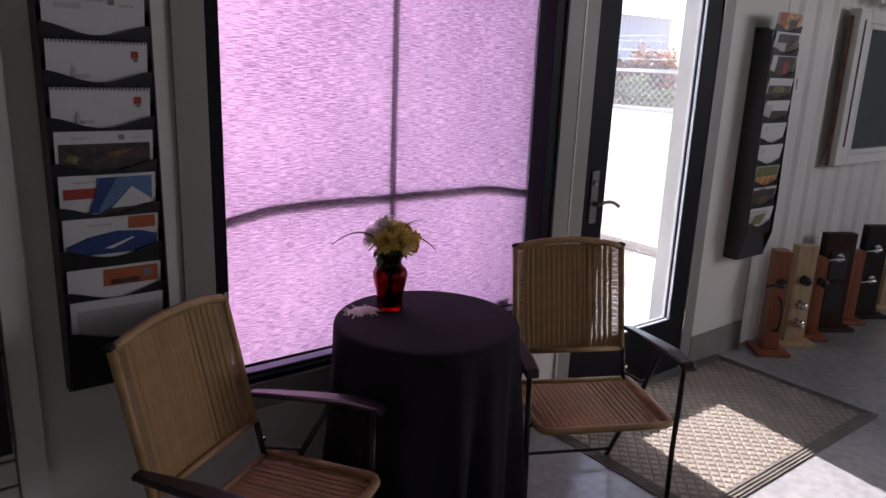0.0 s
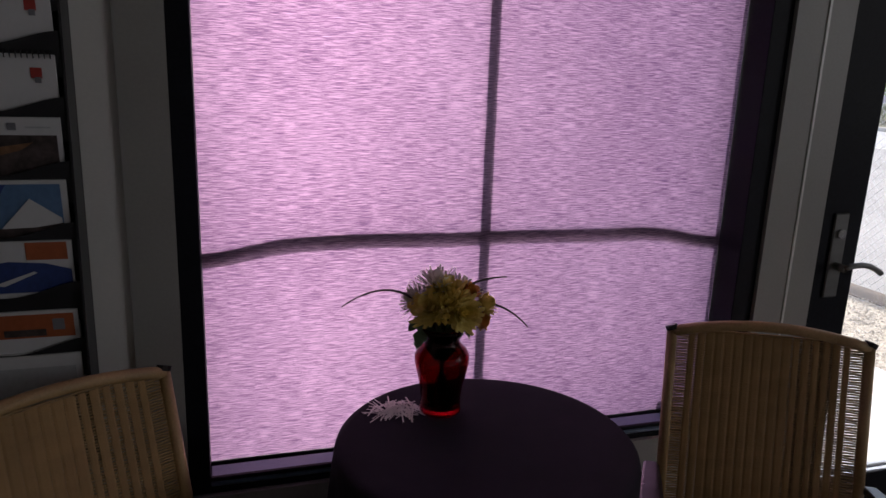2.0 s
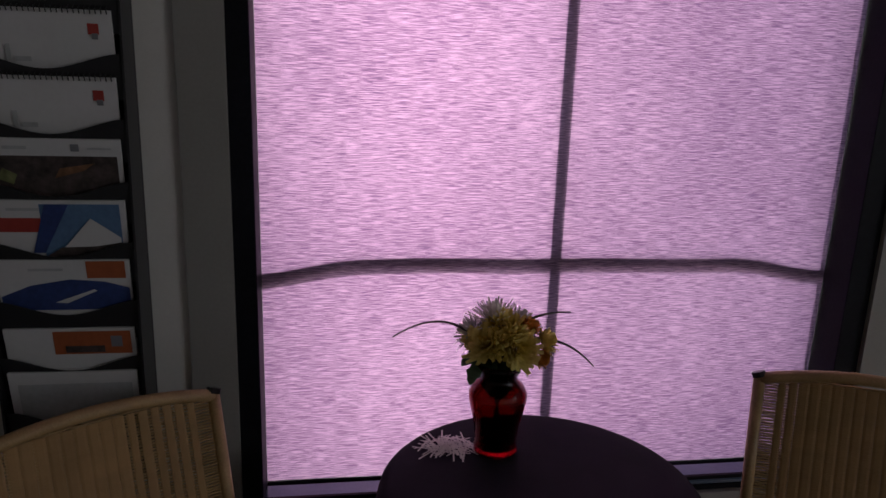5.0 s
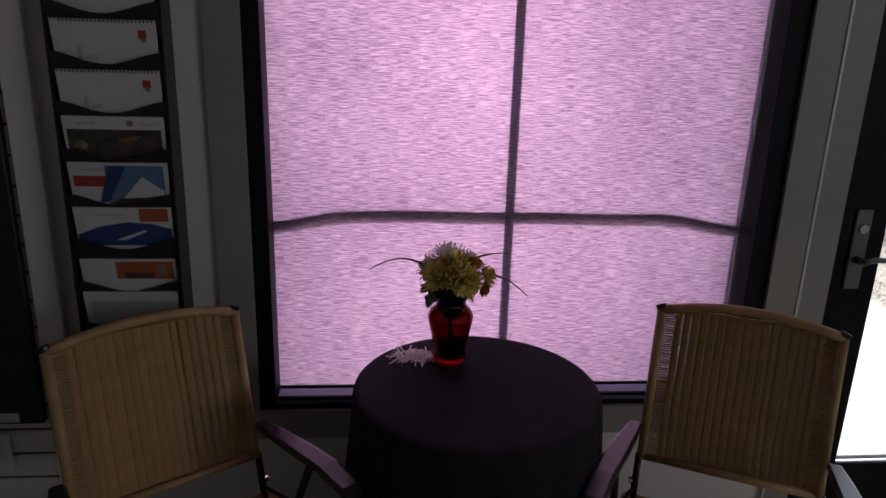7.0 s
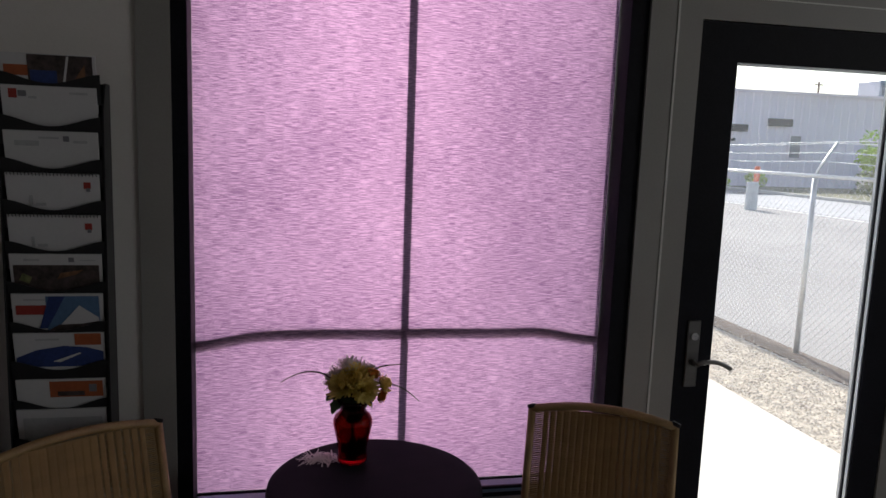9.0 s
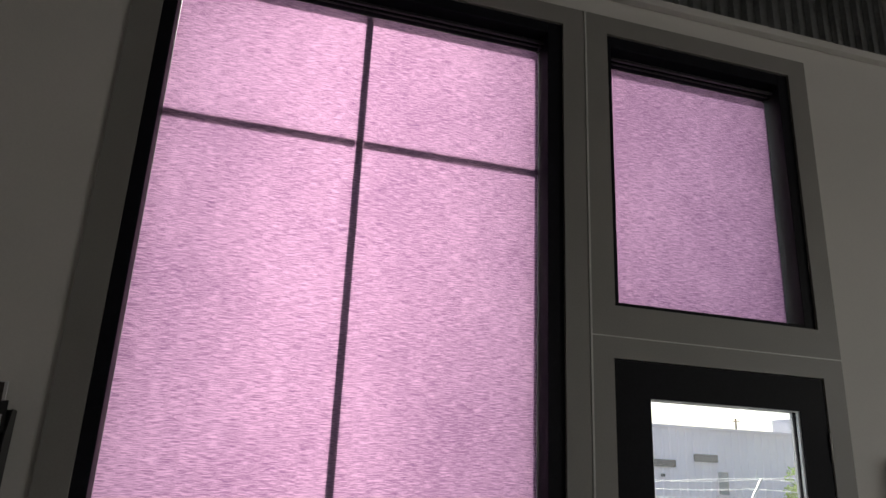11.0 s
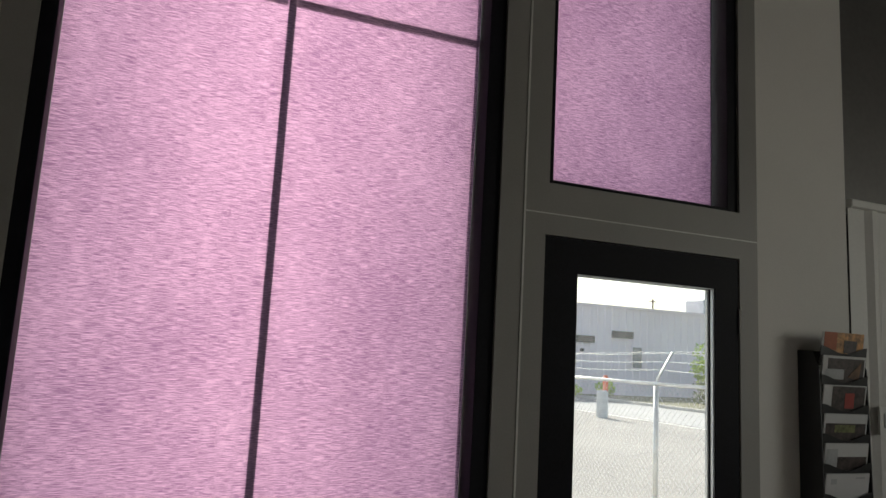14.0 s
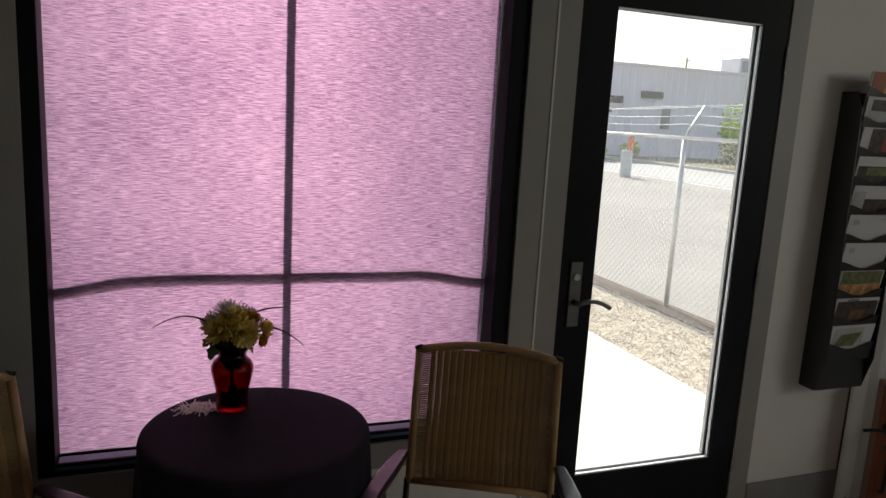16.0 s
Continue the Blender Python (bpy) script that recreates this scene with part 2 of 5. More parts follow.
M = dict(
    wall=mat("wall_paint", (0.72, 0.70, 0.66), 0.6, var=0.03, scale=1.5, fine=160, bump=0.15),
    slat=mat("slatwall_laminate", (0.62, 0.60, 0.56), 0.45, var=0.04, scale=2, fine=120),
    # dark brown stands in for the shade deep in the slatwall grooves
    groove_shade=mat("groove_shade_board", (0.10, 0.075, 0.055), 0.8, var=0.15),
    casing=mat("grey_casing", (0.30, 0.29, 0.27), 0.5, var=0.05, scale=3, fine=140, bump=0.1),
    black=mat("black_frame", (0.010, 0.010, 0.014), 0.55, spec=0.12, var=0.2, scale=5, fine=120, bump=0.05),
    # blue is put into this metal's colour for the sky it would mirror
    sill=mat("sky_tinted_metal", (0.10, 0.15, 0.23), 0.3, 0.1, var=0.1),
    bead=mat("aluminium_bead", (0.42, 0.44, 0.47), 0.4, 0.5, var=0.06, fine=160),
    channel=mat("dark_grey_channel", (0.035, 0.033, 0.038), 0.35, 0.2, var=0.1),
    fabric=shade_fabric("shade_cloth"),
    muntin=mat("muntin", (0.03, 0.03, 0.035), 0.5, var=0.1),
    ribmetal=mat("galvanised_sheet", (0.36, 0.37, 0.37), 0.34, 0.85, var=0.15, scale=4, fine=60, bump=0.1),
    whiterib=mat("white_ribbed_sheet", (0.66, 0.65, 0.62), 0.45, var=0.04, scale=2, fine=90),
    darkmetal=mat("dark_upper_sheet", (0.13, 0.125, 0.12), 0.4, 0.3, var=0.1, scale=2, fine=40),
    ceiling=mat("dark_ceiling", (0.06, 0.056, 0.053), 0.8, var=0.1, scale=1, fine=60),
    concrete=mat("polished_concrete", (0.27, 0.27, 0.28), 0.24, var=0.18, scale=1.6, fine=24, bump=0.02),
    base=mat("baseboard", (0.24, 0.23, 0.22), 0.5, var=0.06),
    steel=mat("brushed_steel", (0.16, 0.157, 0.15), 0.5, 0.9, var=0.06, fine=200, stretch=(1, 1, 12)),
    chrome=mat("bright_steel", (0.7, 0.7, 0.7), 0.15, 0.95, var=0.03),
    # the raised diamonds get a paler rubber than the slab
    matpale=mat("pale_doormat_rubber", (0.25, 0.215, 0.18), 0.9, var=0.2, scale=5, fine=220, bump=0.4),
    matbody=mat("doormat_rubber", (0.14, 0.125, 0.11), 0.85, var=0.15, scale=5, fine=220, bump=0.5),
    cloth=mat("dark_tablecloth", (0.021, 0.018, 0.024), 0.85, var=0.15, scale=8, fine=400, bump=0.4, spec=0.12),
    wicker=mat("tan_cord", (0.36, 0.225, 0.095), 0.5, var=0.12, scale=12, fine=260, bump=0.3, tint=(0.42, 0.275, 0.12)),
    band=mat("tan_band", (0.34, 0.205, 0.086), 0.6, spec=0.25, var=0.1, scale=9, fine=320, bump=0.5, stretch=(1, 1, 3), random_tone=0.15),
    armwood=mat("dark_arm", (0.032, 0.024, 0.027), 0.3, spec=0.5, var=0.15, fine=120),
    tube=mat("dark_tube", (0.03, 0.026, 0.026), 0.3, 0.6, var=0.1),
    vase=glass("ruby_glass", (0.20, 0.001, 0.004), 0.03, 1.3),
    pane=glass("clear_pane", (0.97, 0.99, 0.98), 0.0, 1.01),
    door_pane=hazy(glass("hazy_door_glass", (0.97, 0.99, 0.98), 0.0, 1.01), 0.028),
    petal_white=mat("white_petal", (0.74, 0.72, 0.62), 0.6, var=0.08, scale=40),
    petal_yellow=mat("yellow_petal", (0.74, 0.54, 0.10), 0.6, var=0.12, scale=40, tint=(0.80, 0.68, 0.24)),
    petal_orange=mat("orange_petal", (0.62, 0.28, 0.05), 0.6, var=0.15, scale=40),
    stem=mat("stem_green", (0.035, 0.06, 0.02), 0.55, var=0.2),
    bear=mat("dark_grass_blade", (0.03, 0.02, 0.02), 0.5, var=0.2),
    rack=mat("black_plastic", (0.018, 0.018, 0.02), 0.4, var=0.1, fine=200, bump=0.1),
    paper=mat("white_paper", (0.62, 0.62, 0.62), 0.55, var=0.03),
    grey_ink=mat("grey_ink", (0.20, 0.20, 0.22), 0.55, var=0.1),
    pale_ink=mat("pale_grey_ink", (0.45, 0.46, 0.47), 0.55, var=0.1),
    red_ink=mat("red_ink", (0.35, 0.04, 0.03), 0.5, var=0.1),
    orange_ink=mat("orange_ink", (0.38, 0.10, 0.035), 0.5, var=0.12),
    blue_ink=mat("blue_ink", (0.03, 0.055, 0.19), 0.45, var=0.2),
    sky_ink=mat("sky_blue_ink", (0.10, 0.19, 0.34), 0.45, var=0.15),
    brown_ink=mat("brown_photo", (0.16, 0.08, 0.04), 0.45, var=0.4, scale=25),
    photo=mat("dark_photo", (0.018, 0.015, 0.017), 0.4, var=0.5, scale=30, tint=(0.06, 0.045, 0.042)),
    amber=mat("amber_photo", (0.32, 0.16, 0.05), 0.45, var=0.5, scale=25, tint=(0.50, 0.26, 0.10)),
    leafphoto=mat("green_photo", (0.16, 0.17, 0.07), 0.45, var=0.4, scale=30),
    board=mat("black_board", (0.010, 0.010, 0.014), 0.5, var=0.15, fine=200),
    plate=mat("grey_sample_plate", (0.22, 0.23, 0.25), 0.45, 0.3, var=0.08),
    cherry=mat("cherry_wood", (0.27, 0.085, 0.035), 0.4, var=0.25, scale=3, fine=60, stretch=(14, 14, 1)),
    maple=mat("pale_maple", (0.52, 0.38, 0.22), 0.45, var=0.15, scale=3, fine=60, stretch=(14, 14, 1)),
    walnut=mat("dark_walnut", (0.04, 0.017, 0.013), 0.6, spec=0.2, var=0.3, scale=3, fine=60, stretch=(14, 14, 1)),
    blackwood=mat("black_stained_wood", (0.020, 0.014, 0.013), 0.6, spec=0.2, var=0.2, stretch=(14, 14, 1)),
    vinyl=mat("white_vinyl", (0.70, 0.70, 0.67), 0.35, var=0.03),
    darkglass=mat("grey_green_glass", (0.07, 0.09, 0.09), 0.08, var=0.05),
    asphalt=mat("sun_bleached_asphalt", (0.285, 0.272, 0.262), 0.9, var=0.12, scale=0.35, fine=60, bump=0.4),
    road=mat("road_asphalt", (0.38, 0.38, 0.39), 0.9, var=0.08, scale=0.3, fine=50, bump=0.3),
    paint=mat("road_paint", (0.75, 0.75, 0.72), 0.7, var=0.05),
    walkway=mat("walkway_concrete", (0.56, 0.53, 0.48), 0.85, var=0.06, scale=1.2, fine=80, bump=0.3),
    gravel=mat("gravel_bed", (0.38, 0.33, 0.26), 0.9, var=0.35, scale=25, fine=140, bump=0.8),
    pebble=mat("pebble", (0.40, 0.34, 0.27), 0.9, var=0.25, scale=9, fine=60, spec=0.2, tint=(0.52, 0.46, 0.38)),
    galv=mat("galvanised_pipe", (0.60, 0.61, 0.62), 0.42, 0.5, var=0.1, fine=60),
    bldg=mat("ribbed_building_wall", (0.92, 0.80, 0.84), 0.7, spec=0.1, var=0.05, scale=0.3, fine=10),
    bldgdark=mat("dark_opening", (0.04, 0.04, 0.045), 0.5, var=0.1),
    kerb=mat("kerb_concrete", (0.48, 0.46, 0.43), 0.85, var=0.1),
    hvac=mat("hvac_sheet", (0.45, 0.48, 0.52), 0.5, 0.3, var=0.1),
    orange=mat("orange_marker", (0.75, 0.12, 0.03), 0.5, var=0.1),
    bollard=mat("bollard_white", (0.55, 0.57, 0.57), 0.6, var=0.1),
    leaf=leafy("yellow_green_leaf", (0.34, 0.50, 0.04), (0.46, 0.60, 0.07)),
    leafdark=leafy("mid_green_leaf", (0.16, 0.18, 0.09), (0.24, 0.26, 0.12)),
    leafbrown=leafy("brown_hedge_leaf", (0.13, 0.075, 0.06), (0.20, 0.11, 0.085)),
    leafred=leafy("red_brown_leaf", (0.36, 0.12, 0.05), (0.48, 0.19, 0.08)),
    bark=mat("bark", (0.10, 0.07, 0.05), 0.9, var=0.3),
    lawn=mat("dry_grass", (0.15, 0.145, 0.08), 0.9, var=0.25, scale=4, fine=60, bump=0.5),
)


# ---- mesh helpers ----
def mesh_of(bm, name, material, smooth=False):
    bmesh.ops.recalc_face_normals(bm, faces=bm.faces)
    me = bpy.data.meshes.new(name)
    bm.to_mesh(me)
    bm.free()
    for mm in (material if isinstance(material, (list, tuple)) else [material]):
        me.materials.append(mm)
    if smooth:
        me.polygons.foreach_set("use_smooth", [True] * len(me.polygons))
    return me


def part(name, bm, material, parent, label="", smooth=False, m=None):
    ob = new(name, mesh_of(bm, name, material, smooth))
    ob.parent = parent
    if m is not None:
        ob.matrix_basis = m
    if label:
        tagged(ob, label)
    return ob


def thing(name, label, category, at=None, group="", kind=""):
    ob = new(name)
    ob.empty_display_size = 0.1
    if at is not None:
        ob.matrix_basis = at
    return tagged(ob, label, category, group, kind)


def solid(name, bm, material, label, category="", kind="", smooth=False, m=None, group=""):
    ob = new(name, mesh_of(bm, name, material, smooth))
    if m is not None:
        ob.matrix_basis = m
    return tagged(ob, label, category, group, kind)


def box(bm, x0, x1, y0, y1, z0, z1, bevel=0.0, segs=1, mi=0):
    g = bmesh.ops.create_cube(bm, size=1.0)
    vs = g["verts"]
    for v in vs:
        v.co = Vector(((x0 + x1) / 2 + v.co.x * (x1 - x0), (y0 + y1) / 2 + v.co.y * (y1 - y0), (z0 + z1) / 2 + v.co.z * (z1 - z0)))
    faces = set(f for v in vs for f in v.link_faces)
    for f in faces:
        f.material_index = mi
    if bevel:
        edges = list(set(e for v in vs for e in v.link_edges))
        bmesh.ops.bevel(bm, geom=edges, offset=bevel, segments=segs, affect="EDGES", profile=0.5)
    return bm


def boxes(*rows, bevel=0.0):
    bm = bmesh.new()
    for r in rows:
        box(bm, *r, bevel=bevel)
    return bm


def ring(x0, x1, z0, z1, l, r, b, t, y0, y1, bevel=0.0015):
    """A rectangular frame in the xz plane, of four butted members."""
    return boxes((x0, x0 + l, y0, y1, z0, z1), (x1 - r, x1, y0, y1, z0, z1),
                 (x0 + l, x1 - r, y0, y1, z0, z0 + b), (x0 + l, x1 - r, y0, y1, z1 - t, z1), bevel=bevel)


def tube(bm, pts, radius, sides=10, radii=None, caps=True):
    """A round bar along a polyline."""
    pts = [Vector(p) for p in pts]
    rings = []
    n = len(pts)
    ref = Vector((0, 0, 1))
    d0 = (pts[1] - pts[0]).normalized()
    if abs(d0.dot(ref)) > 0.9:
        ref = Vector((1, 0, 0))
    side = d0.cross(ref).normalized()
    for i, p in enumerate(pts):
        if i == 0:
            d = pts[1] - pts[0]
        elif i == n - 1:
            d = pts[-1] - pts[-2]
        else:
            d = (pts[i] - pts[i - 1]).normalized() + (pts[i + 1] - pts[i]).normalized()
        d = d.normalized()
        side = (side - d * side.dot(d)).normalized()
        up = d.cross(side)
        r = radii[i] if radii else radius
        rings.append([bm.verts.new(p + side * (r * math.cos(2 * math.pi * k / sides)) + up * (r * math.sin(2 * math.pi * k / sides))) for k in range(sides)])
    for a, b in zip(rings, rings[1:]):
        for k in range(sides):
            bm.faces.new((a[k], a[(k + 1) % sides], b[(k + 1) % sides], b[k]))
    if caps:
        bm.faces.new(rings[0][::-1])
        bm.faces.new(rings[-1])
    return bm


def lathe(bm, profile, sides=32, center=(0, 0)):
    rings = []
    for r, z in profile:
        rings.append([bm.verts.new((center[0] + r * math.cos(2 * math.pi * k / sides), center[1] + r * math.sin(2 * math.pi * k / sides), z)) for k in range(sides)])
    for a, b in zip(rings, rings[1:]):
        for k in range(sides):
            bm.faces.new((a[k], a[(k + 1) % sides], b[(k + 1) % sides], b[k]))
    return rings


def arc(p0, p1, p2, n=10):
    """Points on a quadratic curve."""
    a, b, c = Vector(p0), Vector(p1), Vector(p2)
    return [a * (1 - t) ** 2 + b * 2 * t * (1 - t) + c * t * t for t in [k / n for k in range(n + 1)]]


def sheet_profile(bm, prof, z0, z1):
    """A folded sheet: a list of (x, y) raised from z0 to z1."""
    lo = [bm.verts.new((x, y, z0)) for x, y in prof]
    hi = [bm.verts.new((x, y, z1)) for x, y in prof]
    for k in range(len(prof) - 1):
        bm.faces.new((lo[k], lo[k + 1], hi[k + 1], hi[k]))
    return bm


def ribs(x0, x1, y, pitch, depth, shape=(0.0, 0.35, 0.5, 0.85)):
    """The line of a box-ribbed sheet; depth points to -y."""
    out = []
    x = x0
    while x < x1:
        for k, s in enumerate(shape):
            xx = x + s * pitch
            if xx <= x1:
                out.append((xx, y if k in (0, 1) else y - depth))
        x += pitch
    out.append((x1, y))
    return out


# ---- the room's shell ----
WY = -0.09       # inner face of the window wall
OUT = 0.16       # its outer face
CEIL = 4.2
solid("floor", boxes((-3.2, 6.0, -7.0, OUT, -0.12, 0.0)), M["concrete"], "polished grey concrete floor of the showroom", kind="structure")
wall_n = boxes((-3.2, -0.79, WY, OUT, 0.0, CEIL), (-0.79, 0.83, WY, OUT, 0.0, 0.432), (-0.79, 1.88, WY, OUT, 3.48, CEIL),
               (1.88, 2.39, WY, OUT, 0.0, CEIL))
solid("wall_north", wall_n, M["wall"], "white painted wall round the window and door", kind="structure")
solid("wall_west", boxes((-3.4, -3.2, -7.0, OUT, 0, CEIL)), M["wall"], "plain white painted side wall", kind="structure")
solid("wall_east", boxes((6.0, 6.2, -7.0, -5.9, 0, CEIL), (6.0, 6.2, -2.9, OUT, 0, CEIL), (6.0, 6.2, -5.9, -2.9, 0, 1.7), (6.0, 6.2, -5.9, -2.9, 3.1, CEIL)), M["wall"], "white painted side wall, unseen, with an opening added for the fill lamp", kind="structure")
solid("wall_south", boxes((-3.4, 6.2, -7.2, -7.0, 0, CEIL)), M["wall"], "plain white painted rear wall", kind="structure")
solid("ceiling", boxes((-3.4, 6.2, -7.2, OUT, CEIL, CEIL + 0.15)), M["ceiling"], "dark open ceiling of the showroom", kind="structure")
# ribbed white wainscot and the dark wall above it, beyond the painted wall
bm = sheet_profile(bmesh.new(), ribs(2.415, 6.0, WY + 0.01, 0.19, 0.014, (0.0, 0.52, 0.70, 0.84)), 0.0, 2.40)
solid("wall_north_ribbed", bm, M["whiterib"], "white ribbed metal wall sheet", kind="structure")
solid("wall_north_upper", boxes((2.39, 6.0, 0.02, OUT, 0.0, CEIL)), M["darkmetal"], "dark grey metal wall above the ribbed sheet", kind="structure")
solid("trim_wainscot", boxes((2.415, 6.0, WY - 0.012, 0.018, 2.40, 2.435), bevel=0.004), M["vinyl"], "white cap trim on the ribbed sheet", kind="structure")
# galvanised band over the window and its white trim
bm = sheet_profile(bmesh.new(), ribs(-3.2, 2.39, WY - 0.004, 0.068, 0.02, (0.0, 0.42, 0.56, 0.86)), 3.60, 4.12)
solid("trim_ribbed_band", bm, M["ribmetal"], "galvanised ribbed metal band above the window", kind="structure")
solid("trim_band_rail", boxes((-3.2, 2.40, WY - 0.04, WY - 0.002, 3.565, 3.60), (2.39, 2.402, WY - 0.04, WY - 0.002, 3.60, 4.12), bevel=0.003), M["wall"], "white edge trim under the ribbed band", kind="structure")
solid("trim_band_top", boxes((-3.2, 2.40, WY - 0.05, WY - 0.002, 4.12, 4.15), bevel=0.003), M["ribmetal"], "grey metal trim above the ribbed band", kind="structure")
solid("trim_purlin", boxes((-3.2, 6.0, -0.66, -0.52, 4.06, 4.199), bevel=0.004), M["darkmetal"], "dark steel purlin under the ceiling", kind="structure")
bb = boxes((-1.19, 0.83, WY - 0.012, WY - 0.001, 0.0, 0.15), (1.885, 2.385, WY - 0.012, WY - 0.001, 0.0, 0.16), bevel=0.002)
solid("baseboard", bb, M["base"], "low grey baseboard along the window wall", kind="structure")

# ---- window, transom and door ----
win = thing("window_1", "tall black framed window with grey casing", "window", kind="structure")
part("casing", ring(-0.79, 0.826, 0.432, 3.48, 0.09, 0.091, 0.088, 0.08, -0.10, OUT, 0.0), M["casing"], win, "grey painted casing")
part("window_frame", ring(-0.70, 0.735, 0.520, 3.40, 0.044, 0.060, 0.014, 0.045, -0.088, 0.09), M["black"], win, "black window frame")
part("window_sill", boxes((-0.656, 0.675, -0.086, -0.012, 0.534, 0.546), bevel=0.003), M["sill"], win, "dark glossy metal sill tinted blue for mirrored sky")
part("sill_stop", boxes((-0.656, 0.675, -0.086, -0.074, 0.546, 0.556), bevel=0.002), M["black"], win)
part("bottom_rail", boxes((-0.656, 0.675, 0.010, 0.06, 0.534, 0.548), bevel=0.002), M["black"], win)
# small block added behind the cloth so that a grey patch falls on it
part("latch", boxes((0.545, 0.61, 0.028, 0.05, 0.5505, 0.597), bevel=0.003), M["muntin"], win, "small dark block added to shadow the shade cloth")
part("mullion", boxes((-0.0123, 0.0131, 0.0145, 0.0180, 0.534, 3.37), bevel=0.001), M["muntin"], win, "dark vertical glazing bar")
part("upper_bar", boxes((-0.656, -0.016, 0.0148, 0.020, 2.788, 2.817), (0.0145, 0.675, 0.0148, 0.020, 2.788, 2.817), bevel=0.002), M["muntin"], win, "dark horizontal glazing bar")


def bent_bar():
    bm = bmesh.new()
    half = 0.0157
    line = [(-0.656, 1.046), (-0.60, 1.053), (-0.54, 1.066), (-0.49, 1.075), (-0.44, 1.079), (-0.30, 1.080), (0.0, 1.078), (0.30, 1.076), (0.44, 1.075), (0.49, 1.071), (0.54, 1.062), (0.60, 1.051), (0.675, 1.043)]
    sec = []
    for x, z in line:
        sec.append([bm.verts.new((x, y, z + dz - 0.0075)) for y, dz in ((0.0102, -half), (0.0102, half), (0.0138, half), (0.0138, -half))])
    for p, q in zip(sec, sec[1:]):
        for k in range(4):
            bm.faces.new((p[k], p[(k + 1) % 4], q[(k + 1) % 4], q[k]))
    bm.faces.new(sec[0])
    bm.faces.new(sec[-1])
    return bm


part("guard_bar", bent_bar(), M["muntin"], win, "dark guard bar with bowed ends")
gp = part("pane", boxes((-0.656, 0.675, 0.060, 0.066, 0.534, 3.355)), M["pane"], win, "clear window glass")
gp.visible_shadow = False


def shade(name, x0, x1, z0, z1, y, label):
    e = thing(name, label, "roller shade")
    bm = bmesh.new()
    nx, nz = 24, 40
    grid = [[bm.verts.new((x0 + (x1 - x0) * i / nx, y + 0.0012 * math.sin(i * 0.9 + j * 0.25), z0 + (z1 - z0) * j / nz)) for i in range(nx + 1)] for j in range(nz + 1)]
    for j in range(nz):
        for i in range(nx):
            bm.faces.new((grid[j][i], grid[j][i + 1], grid[j + 1][i + 1], grid[j + 1][i]))
    part("cloth", bm, M["fabric"], e, "pink-mauve translucent woven cloth", smooth=True)
    part("hem_bar", boxes((x0, x1, y - 0.005, y + 0.005, z0 - 0.012, z0 - 0.0005), bevel=0.002), M["black"], e, "black hem bar")
    bm = tube(bmesh.new(), [(x0 - 0.003, y - 0.008, z1 + 0.02), (x1 + 0.003, y - 0.008, z1 + 0.02)], 0.021, 16)
    part("roller_tube", bm, M["black"], e, "dark roller tube")
    part("head_channel", boxes((x0, x1, y - 0.058, y - 0.046, z1 + 0.004, z1 + 0.016), (x0, x1, y - 0.040, y - 0.032, z1 - 0.004, z1 + 0.002), bevel=0.002), M["channel"], e, "dark grey head channel")
    for bx in (x0 + 0.006, x1 - 0.006):
        part("bracket", boxes((bx - 0.003, bx + 0.003, y - 0.03, y + 0.02, z1 - 0.006, z1 + 0.034), bevel=0.001), M["channel"], e, "roller end bracket")
    return e


shade("roller_shade", -0.6555, 0.6735, 0.550, 3.315, 0.0, "pink-mauve translucent roller shade drawn down over the window")

tran = thing("window_2", "black framed transom window above the door", "window", kind="structure")
part("casing", boxes((0.833, 0.925, -0.10, OUT, 2.184, 3.48), (1.79, 1.88, -0.10, OUT, 2.184, 3.48), (0.925, 1.79, -0.10, OUT, 2.184, 2.292), (0.925, 1.79, -0.10, OUT, 3.40, 3.48)), M["casing"], tran, "grey painted casing")
part("window_frame", ring(0.925, 1.79, 2.292, 3.40, 0.022, 0.05, 0.016, 0.05, -0.088, 0.09), M["black"], tran, "black window frame")
gp = part("pane", boxes((0.947, 1.74, 0.060, 0.066, 2.308, 3.35)), M["pane"], tran, "clear window glass")
gp.visible_shadow = False
shade("roller_shade", 0.960, 1.730, 2.322, 3.305, -0.01, "pink-mauve translucent roller shade over the transom")

solid("trim_joint_bead", boxes((0.826, 0.833, -0.103, 0.0, 0.16, 3.48), (0.833, 1.88, -0.103, 0.0, 2.180, 2.184)), M["vinyl"], "thin pale line between the casings", kind="structure")
door = thing("door_1", "black glazed entrance door with grey casing, shut", "door", kind="structure")
part("casing", boxes((0.833, 0.915, -0.10, OUT, 0.0, 2.180), (1.789, 1.88, -0.10, -0.03, 0.0, 2.180), (1.85, 1.88, -0.03, OUT, 0.0, 2.180), (0.915, 1.789, -0.10, OUT, 2.107, 2.180)), M["casing"], door, "grey painted casing")
leaf = part("leaf", ring(0.918, 1.786, 0.012, 2.104, 0.135, 0.115, 0.290, 0.124, -0.094, -0.048, 0.0), M["black"], door, "black door leaf")
part("glazing_bead", ring(1.050, 1.674, 0.298, 1.984, 0.008, 0.010, 0.008, 0.008, -0.090, -0.074, 0.002), M["bead"], door, "bright aluminium glazing bead")
part("gasket", ring(1.051, 1.673, 0.299, 1.983, 0.009, 0.012, 0.007, 0.007, -0.0735, -0.0665, 0.001), M["black"], door, "black glazing gasket")
part("outer_bead", ring(1.050, 1.674, 0.298, 1.984, 0.008, 0.010, 0.008, 0.008, -0.0595, -0.044, 0.002), M["bead"], door, "bright outer glazing bead")
